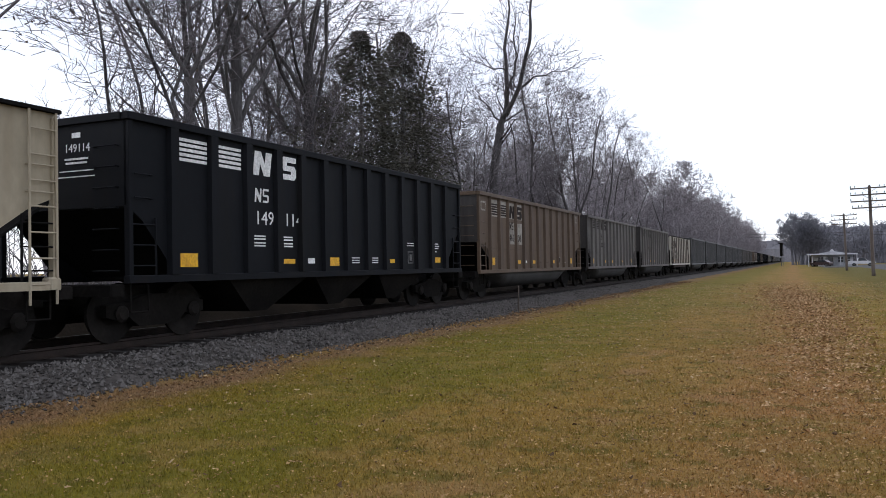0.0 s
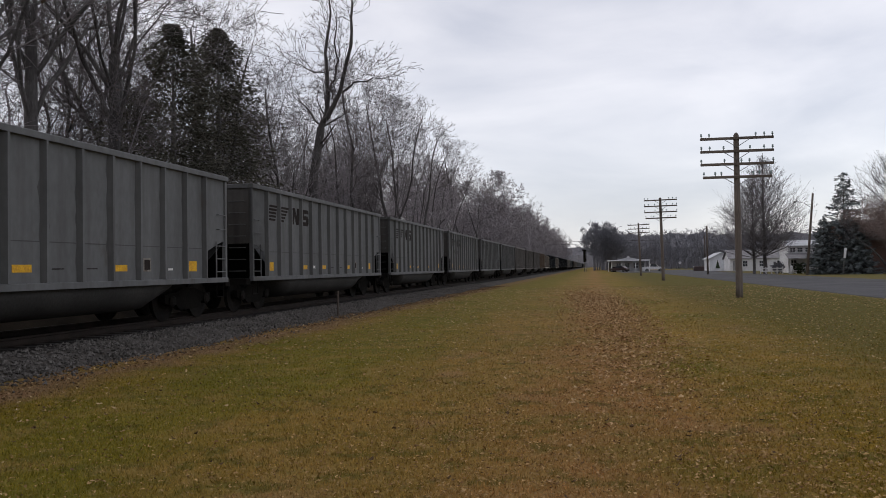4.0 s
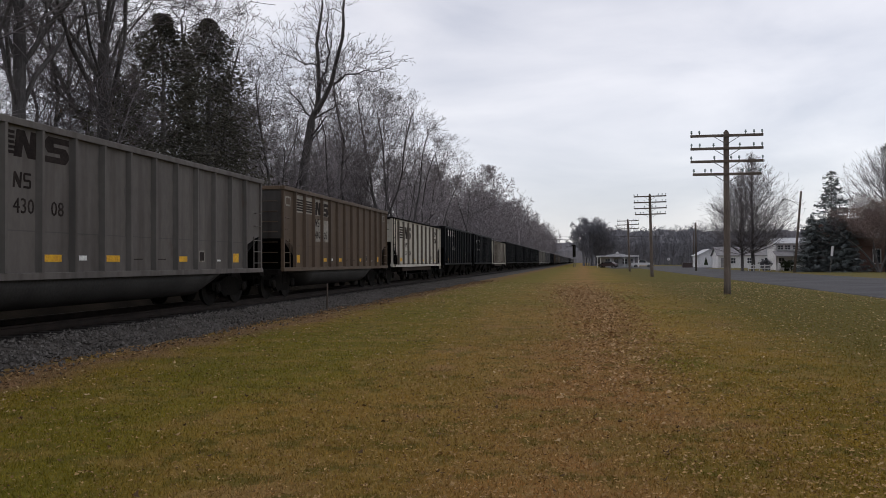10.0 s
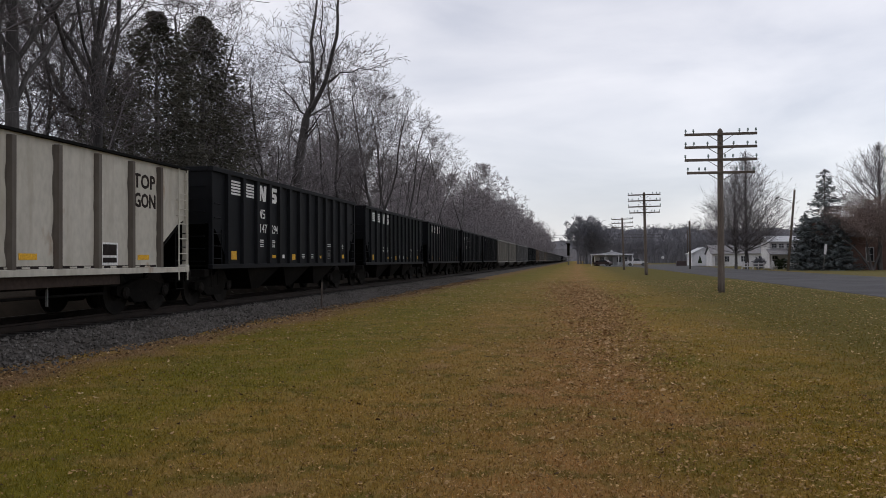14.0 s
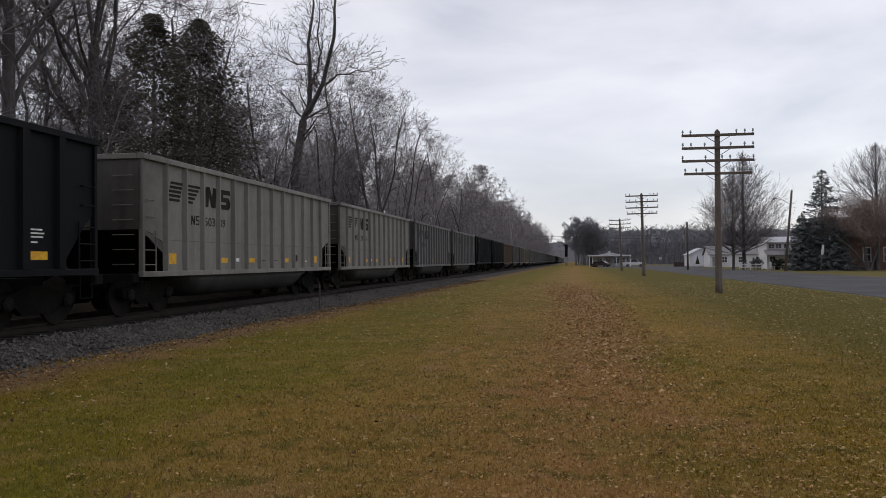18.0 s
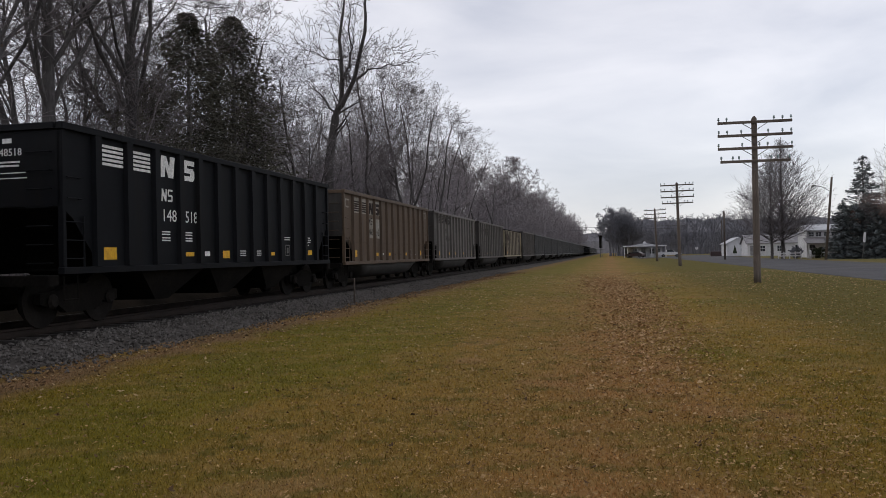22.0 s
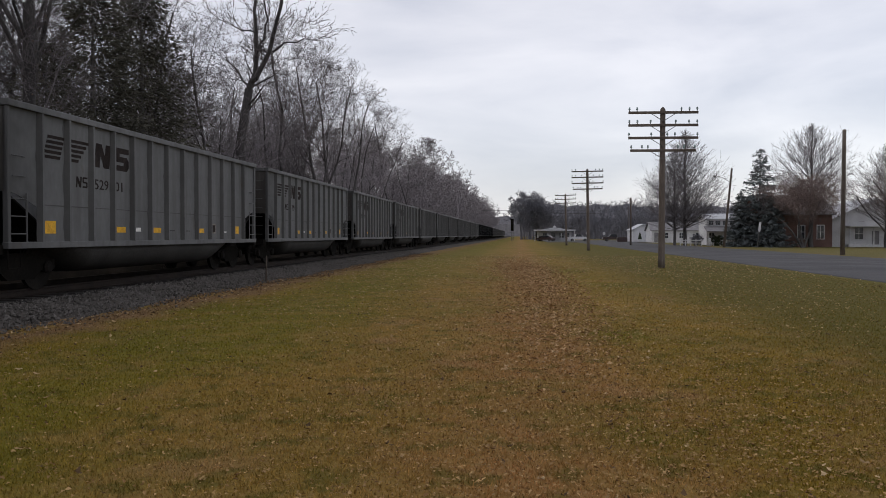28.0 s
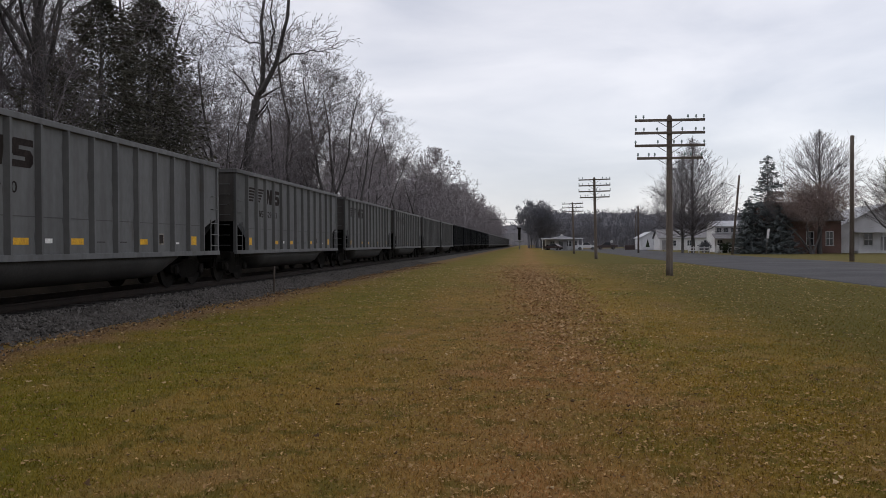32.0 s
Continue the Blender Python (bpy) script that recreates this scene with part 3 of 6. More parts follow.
def flange(y, half, z0, z1):
    """The thin welded foot of a rib, with a ragged edge of grime."""
    n = 15
    v, f = [], []
    for i in range(n + 1):
        z = z0 + (z1 - z0) * i / n
        a = half + 0.012 + max(0.0, 0.10 * noise.noise(Vector((3.1 * z, y, 0.3))))
        b = half + 0.012 + max(0.0, 0.10 * noise.noise(Vector((3.1 * z, y, 7.3))))
        v += [(1.5203, y - a, z), (1.5209, y - a + 0.004, z), (1.5209, y + b - 0.004, z), (1.5203, y + b, z)]
        if i:
            k = 4 * i
            f += [(k - 4 + j, k - 3 + j, k + 1 + j, k + j) for j in range(3)]
    return v, f


def bold_lettering(text, size, width):
    """Letters with heavy strokes: the same word laid three times, a little aside."""
    a = lettering(text, size, width)
    geo = []
    for dy, dz in ((-0.014, -0.01), (0.014, -0.01), (0.0, 0.012)):
        geo.append(([(v.co.x + 0.0006 * len(geo), v.co.y + dy, v.co.z + dz) for v in a.vertices], [tuple(p.vertices) for p in a.polygons]))
    v, f = join(*geo)
    me = bpy.data.meshes.new("lettering")
    me.from_pydata(v, [], f)
    return me


def freight_car(style, paint, label, emblem_style):
    """One car. Its y = 0 is the leading end of the body, x = 0 the track's middle, z = 0 the rail head."""
    L = {"tub": 14.55, "hopper": 14.42, "flat": 14.42}[style]
    P = M[paint]
    car = thing("freight_car", label, "freight car", "cars of the coal train")
    mark = M["white_mark"] if style == "hopper" else M["dark_mark"]
    if style == "tub":
        top, sill, ribs, rw, cut = 3.80, 0.99, [1.12, 2.12, 3.11, 4.09, 5.08, 6.07, 7.08, 8.14, 9.17, 10.22, 11.25, 12.3, 13.3], 0.19, (1.06, 2.05, 1.74)
    elif style == "hopper":
        top, sill, ribs, rw, cut = 3.83, 1.08, [1.06, 2.13, 3.2, 4.23, 5.15, 6.1, 7.12, 8.16, 9.17, 10.15, 11.16, 12.15, 13.2], 0.26, (1.0, 2.3, 1.3)
    else:
        top, sill, ribs, rw, cut = 3.60, 1.02, [1.41, 2.68, 3.95, 5.27, 6.57, 7.87, 9.18, 10.5, 11.8, 13.05], 0.17, (1.34, 2.32, 1.55)
    for s in (-1, 1):
        part("side_sheet", prism(sheet_poly(L, top, sill, cut), "x", s * 1.50, s * 1.52), P, car)
    for e in (0.0, L - 0.02):
        part("end_sheet", box(-1.5, 1.5, e, e + 0.02, cut[1] - 0.02, top), M["sooty_end"] if style == "tub" else P, car, "soot-stained end sheet" if style == "tub" else "")
    # slope sheets and floor
    sl = []
    for a, b in ((0.03, 2.0), (L - 0.03, L - 2.0)):
        sl.append(prism([(a, cut[1]), (b, sill - 0.02), (b, sill - 0.06), (a, cut[1] - 0.05)], "x", -1.49, 1.49))
    part("slope_sheet", sl[0], M["soot"], car, "black slope sheet")
    part("slope_sheet", sl[1], M["soot"], car, "black slope sheet")
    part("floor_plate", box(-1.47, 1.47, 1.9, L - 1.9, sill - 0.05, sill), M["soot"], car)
    for s in (-1, 1):
        part("top_chord", cbox(s * 1.535 - 0.085, s * 1.535 + 0.085, -0.04, L + 0.04, top - (0.03 if style == "flat" else 0.10), top + 0.03, 0.015), M["soot"] if style == "flat" else P, car)
        part("side_sill", cbox(s * 1.53 - 0.07, s * 1.53 + 0.07, -0.02, L + 0.02, sill - 0.09, sill + 0.04, 0.012), P, car)
        part("end_chord", cbox(-1.45, 1.45, (L if s > 0 else 0) - 0.07, (L if s > 0 else 0) + 0.07, top - 0.10, top + 0.025, 0.015), M["soot"] if style == "flat" else P, car)
        part("end_sill", cbox(-1.5, 1.5, (L + 0.02 if s > 0 else -0.32), (L + 0.32 if s > 0 else -0.02), 0.78, 0.98, 0.02), M["under"], car)
    for s in (-1, 1):
        for e in (0.0, L - 0.10):
            part("corner_post", cbox(s * 1.52 - 0.06, s * 1.52 + 0.06, e, e + 0.10, sill, top - 0.1, 0.012), P, car)
    for y in ribs:
        face = 0.032 if style == "tub" else rw / 2 - 0.03
        web = prism([(1.52, y - rw / 2), (1.615, y - face), (1.615, y + face), (1.52, y + rw / 2)], "z", sill + 0.04, top - 0.1)
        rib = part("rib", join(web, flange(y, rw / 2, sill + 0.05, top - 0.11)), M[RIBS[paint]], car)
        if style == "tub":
            # the narrow outer face keeps its paint, the flanks have the darker rib tone
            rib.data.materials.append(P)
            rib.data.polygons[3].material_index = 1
    if style == "tub":
        part("seam", box(1.521, 1.5255, 1.1, L - 1.1, 1.79, 1.81), M[RIBS[paint]], car, "welded seam along the side")
    # ladders in the end openings, grab irons above
    for e, d in ((0.10, 1), (L - 0.10, -1)):
        stile = e + d * 0.52
        rungs = [rod((1.56, e, z), (1.56, stile, z), 0.014) for z in (sill + 0.2, sill + 0.55, sill + 0.9)]
        part("ladder", join(rod((1.56, stile, sill), (1.56, stile, sill + 1.02), 0.02), *rungs), M["soot"] if style == "flat" else P, car)
        for z in (sill + 1.35, sill + 1.75):
            part("grab_iron", join(rod((1.60, e, z), (1.60, e + d * 0.42, z), 0.013), rod((1.52, e + d * 0.42, z), (1.60, e + d * 0.42, z), 0.013)), P, car)
        if d > 0:
            for z in (1.2, 1.55, 1.9, 2.25, 2.6, 2.95, 3.3):
                part("end_rung", join(rod((0.85, -0.08, z), (1.35, -0.08, z), 0.013), rod((0.85, 0.0, z), (0.85, -0.09, z), 0.012), rod((1.35, 0.0, z), (1.35, -0.09, z), 0.012)), M["soot"] if style == "flat" else P, car)
        part("sill_step", join(rod((1.5, e, 0.5), (1.5, e, sill), 0.016), rod((1.5, e + d * 0.4, 0.5), (1.5, e + d * 0.4, sill), 0.016), rod((1.5, e, 0.5), (1.5, e + d * 0.4, 0.5), 0.016)), M["under"], car)
        part("coupler", join(box(-0.11, 0.11, min(e - d * 0.1, e - d * 0.92), max(e - d * 0.1, e - d * 0.92), 0.70, 0.92), cbox(-0.18, 0.18, min(e - d * 0.72, e - d * 0.99), max(e - d * 0.72, e - d * 0.99), 0.62, 0.98)), M["under"], car)
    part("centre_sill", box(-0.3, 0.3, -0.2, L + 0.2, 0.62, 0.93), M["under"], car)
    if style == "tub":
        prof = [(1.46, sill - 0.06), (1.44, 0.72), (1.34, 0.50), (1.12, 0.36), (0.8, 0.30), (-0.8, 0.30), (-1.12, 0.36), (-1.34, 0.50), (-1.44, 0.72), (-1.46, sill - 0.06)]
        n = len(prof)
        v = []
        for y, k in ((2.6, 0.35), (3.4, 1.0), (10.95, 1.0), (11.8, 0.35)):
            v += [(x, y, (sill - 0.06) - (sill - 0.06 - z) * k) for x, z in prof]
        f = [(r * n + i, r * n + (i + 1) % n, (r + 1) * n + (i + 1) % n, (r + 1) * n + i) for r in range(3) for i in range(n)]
        # belly darker than the sides: its underside shade is in the colour
        part("tub", (v, f + [tuple(range(n - 1, -1, -1)), tuple(range(3 * n, 4 * n))]), M["tub_shade_paint"], car, "rounded belly between the trucks, painted dark as underside shade", True)
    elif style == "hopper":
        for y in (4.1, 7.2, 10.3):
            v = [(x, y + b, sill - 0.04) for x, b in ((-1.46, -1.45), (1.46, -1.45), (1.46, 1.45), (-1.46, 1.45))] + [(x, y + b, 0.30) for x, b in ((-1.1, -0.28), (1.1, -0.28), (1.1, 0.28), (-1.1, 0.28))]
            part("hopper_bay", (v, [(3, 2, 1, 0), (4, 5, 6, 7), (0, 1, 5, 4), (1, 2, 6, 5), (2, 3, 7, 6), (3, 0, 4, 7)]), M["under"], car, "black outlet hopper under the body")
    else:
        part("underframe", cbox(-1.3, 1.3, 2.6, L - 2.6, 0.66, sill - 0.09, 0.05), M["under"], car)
        part("side_bolster", cbox(1.36, 1.44, 2.9, L - 2.9, 0.70, sill - 0.08, 0.02), M["side_girder"], car, "rusty brown girder under the side")
        part("sill_seam", box(1.5205, 1.5235, 1.42, L - 1.5, sill + 0.045, sill + 0.10), M["dark_mark"], car, "dark seam over the sill")
        part("sill_trim", join(*[box(1.5236, 1.535, 1.6 + 0.47 * i, 1.82 + 0.47 * i, sill + 0.05, sill + 0.085) for i in range(24)]), P, car, kind="stuff")
        for e in (0.06, L - 0.52):
            part("tall_ladder", join(rod((1.60, e, sill - 0.3), (1.60, e, top), 0.02), rod((1.60, e + 0.46, sill - 0.3), (1.60, e + 0.46, top), 0.02), *[rod((1.60, e, sill + 0.38 * i), (1.60, e + 0.46, sill + 0.38 * i), 0.014) for i in range(7)]), M["soot"] if e < 1 else P, car, "ladder up the corner of the side")
        part("data_plate", box(X0_PLATE, X0_PLATE + 0.004, 10.66, 11.30, 1.12, 1.62), M["white_mark"], car, "white framed data plate")
        part("hand_rail", rod((1.50, 0.05, 1.62), (1.50, 1.34, 1.62), 0.014), M["white_paint"], car)
        for e in (-0.06, L - 0.22):
            part("jacking_pad", cbox(1.42, 1.62, e + 0.02, e + 0.24, 0.94, 1.12, 0.03), P, car)
        part("brake_rod", rod((1.2, 3.0, 0.5), (1.2, L - 3.2, 0.5), 0.03), M["under"], car)
        for y in (4.6, 9.2):
            part("brake_hanger", box(1.26, 1.3, y, y + 0.04, 0.32, 0.72), M["steel"], car)
    truck(car, 1.2)
    truck(car, L - 1.2)
    # reflectors and data panels
    X0, X1 = 1.522, 1.528
    if style == "tub":
        for y, w, z, h in ((1.24, 0.44, 1.20, 0.27), (4.24, 0.50, 1.23, 0.14), (6.24, 0.50, 1.23, 0.14), (9.32, 0.46, 1.23, 0.14), (12.5, 0.4, 1.21, 0.26)):
            part("reflector", box(X0, X1, y, y + w, z, z + h), M["orange"], car, "yellow reflective panel")
        part("data_panel", box(X0, X1, 5.3, 5.55, 1.26, 1.36), M["white_mark"], car, "small white data panel")
        part("data_panel", box(X0, X1 - 0.002, 10.42, 10.74, 1.22, 1.53), M["dull_mark"], car, "small framed data panel")
        part("data_panel", box(X1 - 0.002, X1, 10.46, 10.70, 1.26, 1.49), M["dark_mark"], car, "small dark data panel")
        part("data_panel", box(X0, X1, 11.5, 11.7, 1.24, 1.29), M["white_mark"], car, "small white data panel")
        for y in (7.3, 8.35):
            part("data_panel", box(X0, X1 - 0.003, y, y + 0.36, 1.28, 1.30), M["dark_mark"], car, "faint small lettering")
    elif style == "hopper":
        for y, w, z, h in ((1.22, 0.50, 1.25, 0.25), (4.42, 0.46, 1.30, 0.10), (6.3, 0.46, 1.24, 0.20), (9.3, 0.42, 1.30, 0.10), (12.35, 0.5, 1.30, 0.16)):
            part("reflector", box(X0, X1, y, y + w, z, z + h), M["orange"], car, "yellow reflective panel")
        part("data_panel", box(X0, X1, 5.4, 5.68, 1.30, 1.42), M["white_mark"], car, "small white data panel")
        part("data_panel", join(*[box(X0, X1, a, a + w, z, z + 0.03) for a, w in ((3.4, 0.4), (4.4, 0.4)) for z in (1.66, 1.72, 1.80, 1.86)]), mark, car, "rows of small white lettering", kind="stuff")
        part("data_panel", join(*[box(X0, X1, 7.35, 7.75, z, z + 0.025) for z in (1.3, 1.36, 1.42)], *[box(X0, X1, 8.4, 8.75, z, z + 0.025) for z in (1.3, 1.36, 1.42)]), mark, car, "rows of small white lettering", kind="stuff")
        part("data_panel", join(*[box(X0, X1, 10.5, 10.95, z, z + 0.025) for z in (1.78, 1.85)]), mark, car, "rows of small white lettering", kind="stuff")
        part("data_box", join(box(X0, X1, 10.55, 10.9, 1.28, 1.31), box(X0, X1, 10.55, 10.9, 1.6, 1.63), box(X0, X1, 10.55, 10.58, 1.31, 1.6), box(X0, X1, 10.87, 10.9, 1.31, 1.6), box(X0, X1, 10.66, 10.8, 1.36, 1.54)), M["steel"], car, "small framed white data box")
        part("data_panel", join(*[box(X0, X1, 12.36, 12.36 + w, z, z + 0.03) for z, w in ((1.62, 0.2), (1.72, 0.36), (1.79, 0.4), (1.86, 0.34))]), mark, car, "rows of small white lettering", kind="stuff")
        part("data_panel", join(*[box(0.4 - w / 2, 0.4 + w / 2, -0.012, -0.006, z, z + h) for z, w, h in ((3.5, 0.2, 0.09), (3.12, 0.55, 0.035), (3.05, 0.5, 0.035), (2.92, 0.8, 0.02), (2.82, 0.85, 0.02))]), mark, car, "rows of small white lettering", kind="stuff")
    else:
        for y, w in ((1.95, 0.5), (5.5, 0.5), (8.1, 0.5), (12.1, 0.5)):
            part("reflector", box(X0, X1, y, y + w, 1.24, 1.24 + (0.2 if y < 3 else 0.12)), M["orange"], car, "faded yellow reflective panel")
        part("data_panel", join(box(X0 + 0.003, X1, 10.72, 11.24, 1.34, 1.58), box(X0 + 0.003, X1, 10.72, 11.24, 1.18, 1.29)), M["dark_mark"], car, "rows of small dark lettering", kind="stuff")
        me = bold_lettering("TOP", 0.46, 0.92)
        me.materials.append(M["dark_mark"])
        part("lettering", me, None, car, "dark painted words").location = (1.523, 11.94, 2.93)
        me = bold_lettering("GON", 0.46, 0.92)
        me.materials.append(M["dark_mark"])
        part("lettering", me, None, car, "dark painted words").location = (1.523, 11.94, 2.48)
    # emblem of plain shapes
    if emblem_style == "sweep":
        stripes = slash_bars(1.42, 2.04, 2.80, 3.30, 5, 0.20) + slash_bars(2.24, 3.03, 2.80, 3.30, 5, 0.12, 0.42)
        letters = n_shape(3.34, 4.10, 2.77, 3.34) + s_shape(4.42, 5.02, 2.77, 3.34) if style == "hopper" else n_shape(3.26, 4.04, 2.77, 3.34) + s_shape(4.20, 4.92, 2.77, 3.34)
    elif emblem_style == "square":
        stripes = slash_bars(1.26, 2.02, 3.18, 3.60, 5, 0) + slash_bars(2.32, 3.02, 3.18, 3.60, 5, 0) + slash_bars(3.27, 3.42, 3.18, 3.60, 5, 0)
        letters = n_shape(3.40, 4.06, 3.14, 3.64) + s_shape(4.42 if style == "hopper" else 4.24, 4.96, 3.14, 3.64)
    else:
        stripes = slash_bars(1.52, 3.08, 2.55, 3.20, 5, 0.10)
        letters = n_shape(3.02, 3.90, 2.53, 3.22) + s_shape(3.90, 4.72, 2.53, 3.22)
    if style == "tub" and paint == "brown_paint":
        for y0, y1, z0, z1 in ((1.34, 2.04, 3.0, 3.62), (2.28, 3.02, 3.0, 3.62), (3.28, 4.02, 3.0, 3.62), (4.32, 4.98, 3.0, 3.62), (3.28, 4.02, 2.0, 2.85), (4.32, 4.98, 2.0, 2.85), (0.3, 0.8, 3.16, 3.5)):
            part("emblem_panel", box(1.521, 1.5225, y0, y1, z0, z1), M["dull_mark"], car, "dusty white painted panel")
        stripes, letters = [moved(g, 0.002, 0, -0.12) for g in stripes], [moved(g, 0.002, 0, -0.12) for g in letters]
        part("inspection_panel", box(1.523, 1.527, 0.37, 0.73, 3.22, 3.44), M["brown_paint"], car)
        for y0, y1, z0, z1 in ((13.78, 14.20, 3.28, 3.31), (13.78, 14.20, 3.53, 3.56), (13.78, 13.81, 3.31, 3.53), (14.17, 14.20, 3.31, 3.53)):
            part("panel_edge", box(1.521, 1.526, y0, y1, z0, z1), M["dull_mark"], car)
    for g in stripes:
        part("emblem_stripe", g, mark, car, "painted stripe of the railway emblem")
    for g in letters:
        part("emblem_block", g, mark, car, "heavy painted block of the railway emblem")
    car["style"] = style
    return car


NUMBER_AT = {"sweep": ((3.26, 0.62), (4.2, 0.56), 2.25, 0.34), "square": ((3.38, 0.56), (4.42, 0.56), 2.12, 0.40), "wide": ((3.28, 0.5), (4.1, 0.68), 1.60, 0.36)}


def glyphs(me):
    """The separate characters of a lettering mesh, each as (vertices, faces)."""
    root = list(range(len(me.vertices)))

    def top(i):
        while root[i] != i:
            root[i] = root[root[i]]
            i = root[i]
        return i

    for p in me.polygons:
        a = top(p.vertices[0])
        for k in p.vertices[1:]:
            root[top(k)] = a
    groups = {}
    for p in me.polygons:
        groups.setdefault(top(p.vertices[0]), []).append(p)
    for polys in groups.values():
        ids = sorted({k for p in polys for k in p.vertices})
        at = {k: i for i, k in enumerate(ids)}
        yield [tuple(me.vertices[k].co) for k in ids], [tuple(at[k] for k in p.vertices) for p in polys]


def digits(me, material, car, label, place):
    for g in glyphs(me):
        part("digit", g, material, car, label).location = place
    bpy.data.meshes.remove(me)


def number(car, emblem_style, style, left, right, dz=0.0):
    mark = M["white_mark"] if style == "hopper" else M["dark_mark"]
    (ya, wa), (yb, wb), z, size = NUMBER_AT[emblem_style]
    for text, y, w in ((left, ya, wa), (right, yb, wb)):
        if text:
            me = lettering(text, size, w * len(text) / 3)
            y += 0.22 if style == "hopper" and emblem_style == "sweep" else 0.07 if style == "hopper" else 0.0
            digits(me, mark, car, "painted digit of the car number", (1.5245, y, z + dz))
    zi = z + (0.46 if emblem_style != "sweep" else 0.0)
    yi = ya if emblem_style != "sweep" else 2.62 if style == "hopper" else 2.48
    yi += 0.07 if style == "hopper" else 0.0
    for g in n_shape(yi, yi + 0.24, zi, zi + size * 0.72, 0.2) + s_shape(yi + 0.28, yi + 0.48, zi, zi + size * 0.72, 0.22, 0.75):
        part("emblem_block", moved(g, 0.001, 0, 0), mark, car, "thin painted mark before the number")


M["sooty_end"] = car_paint("sooty_end", (0.034, 0.031, 0.029), (0.060, 0.055, 0.051), (0.020, 0.018, 0.016), (0.045, 0.034, 0.028), 0.7)
M["side_girder"] = surface("side_girder", (0.028, 0.020, 0.016), (0.045, 0.031, 0.024), 1.0, 0.9, 0, 0.2, 12)
# belly colour with the shade below the sill painted in
M["tub_shade_paint"] = surface("tub_shade_paint", (0.022, 0.021, 0.020), (0.042, 0.040, 0.038), 0.7, 0.75, 0, 0.2, 18)

KINDS = {
    "A": ("tub", "grey_paint", "dark grey gondola car with ribbed sides and sooty ends", "sweep"),
    "L": ("tub", "pale_paint", "pale grey gondola car with ribbed sides and dust streaks", "sweep"),
    "S": ("tub", "dirty_paint", "dirty grey gondola car with ribbed sides and soot stains", "square"),
    "D": ("tub", "dirty_paint", "dirty dark gondola car with ribbed sides and sooty ends", "sweep"),
    "R": ("tub", "rosy_paint", "dusty brownish grey gondola car with ribbed sides", "square"),
    "B": ("tub", "brown_paint", "dull brown gondola car with white painted panels", "square"),
    "T": ("flat", "cream_paint", "cream gondola car with dark emblem and rust streaks", "wide"),
    "W": ("flat", "white_paint", "off-white gondola car with dark emblem and rust streaks", "wide"),
    "H": ("hopper", "black_paint", "black open hopper car with white emblem and ribbed sides", "square"),
    "K": ("hopper", "black_paint", "black open hopper car with a swept white emblem", "sweep"),
}
# kind, front of the body along the track at the start, and the two halves of the number
CONSIST = [
    ("T", -5.8, "", ""), ("H", 10.0, "149", "114"), ("B", 26.2, "462", "08"), ("S", 42.35, "500", "2"), ("S", 58.65, "477", "80"), ("W", 74.68, "22", "252"),
    ("A", 90.95, "529", "7"), ("A", 107.2, "", ""), ("A", 123.6, "", ""), ("A", 140.1, "529", "0"), ("A", 156.35, "529", "14"), ("A", 172.8, "530", "4"),
    ("R", 188.9, "503", "81"), ("D", 205.0, "526", "75"), ("S", 221.35, "430", "08"), ("B", 237.75, "460", "05"), ("W", 253.55, "22", "968"), ("H", 269.95, "148", "373"),
    ("K", 286.05, "146", "207"), ("W", 301.77, "29", "750"), ("H", 317.6, "147", "294"), ("H", 333.9, "", ""), ("H", 350.2, "", ""), ("K", 366.6, "145", "749"),
    ("H", 382.7, "146", "807"), ("L", 398.92, "503", "09"), ("L", 414.9, "529", "80"), ("A", 431.2, "529", "2"), ("A", 447.15, "529", "4"), ("H", 463.3, "146", "799"),
    ("H", 479.55, "148", "518"), ("B", 495.75, "460", "16"), ("R", 511.8, "476", "36"), ("D", 528.08, "513", "5"), ("T", 543.72, "44", "754"), ("R", 560.3, "", ""),
    ("A", 576.3, "", ""), ("A", 592.4, "", ""), ("A", 608.22, "529", "01"), ("A", 624.24, "529", "8"), ("A", 640.4, "529", "8"), ("A", 656.35, "529", "88"),
    ("A", 672.45, "529", "42"), ("A", 688.7, "529", "0"), ("A", 704.8, "529", "73"),
]
for i in range(24):
    CONSIST.append(("A" if i < 4 or i > 9 else "H", 721.2 + 16.2 * i, "", ""))

TRAIN = []


def build_train():
    first = {}
    for kind, y, left, right in CONSIST:
        style, paint, label, emblem = KINDS[kind]
        m = pose(TRACK, y, RAIL)
        if kind in first:
            car = copy_thing(first[kind], m)
        else:
            car = freight_car(style, paint, label, emblem)
            car.matrix_basis = m
            first[kind] = car
        TRAIN.append((car, y, emblem, style, left, right))
    # the last cars stay far off and keep their large parts only
    fine = ("emblem", "data_panel", "end_rung", "grab_iron", "bearing_cap", "sill_step", "lettering")
    for car, *rest in TRAIN[-22:]:
        for o in list(car.children_recursive):
            if o.name.startswith(fine):
                bpy.data.objects.remove(o)
    for car, y, emblem, style, left, right in TRAIN:
        if left:
            number(car, emblem, style, left, right)


build_train()


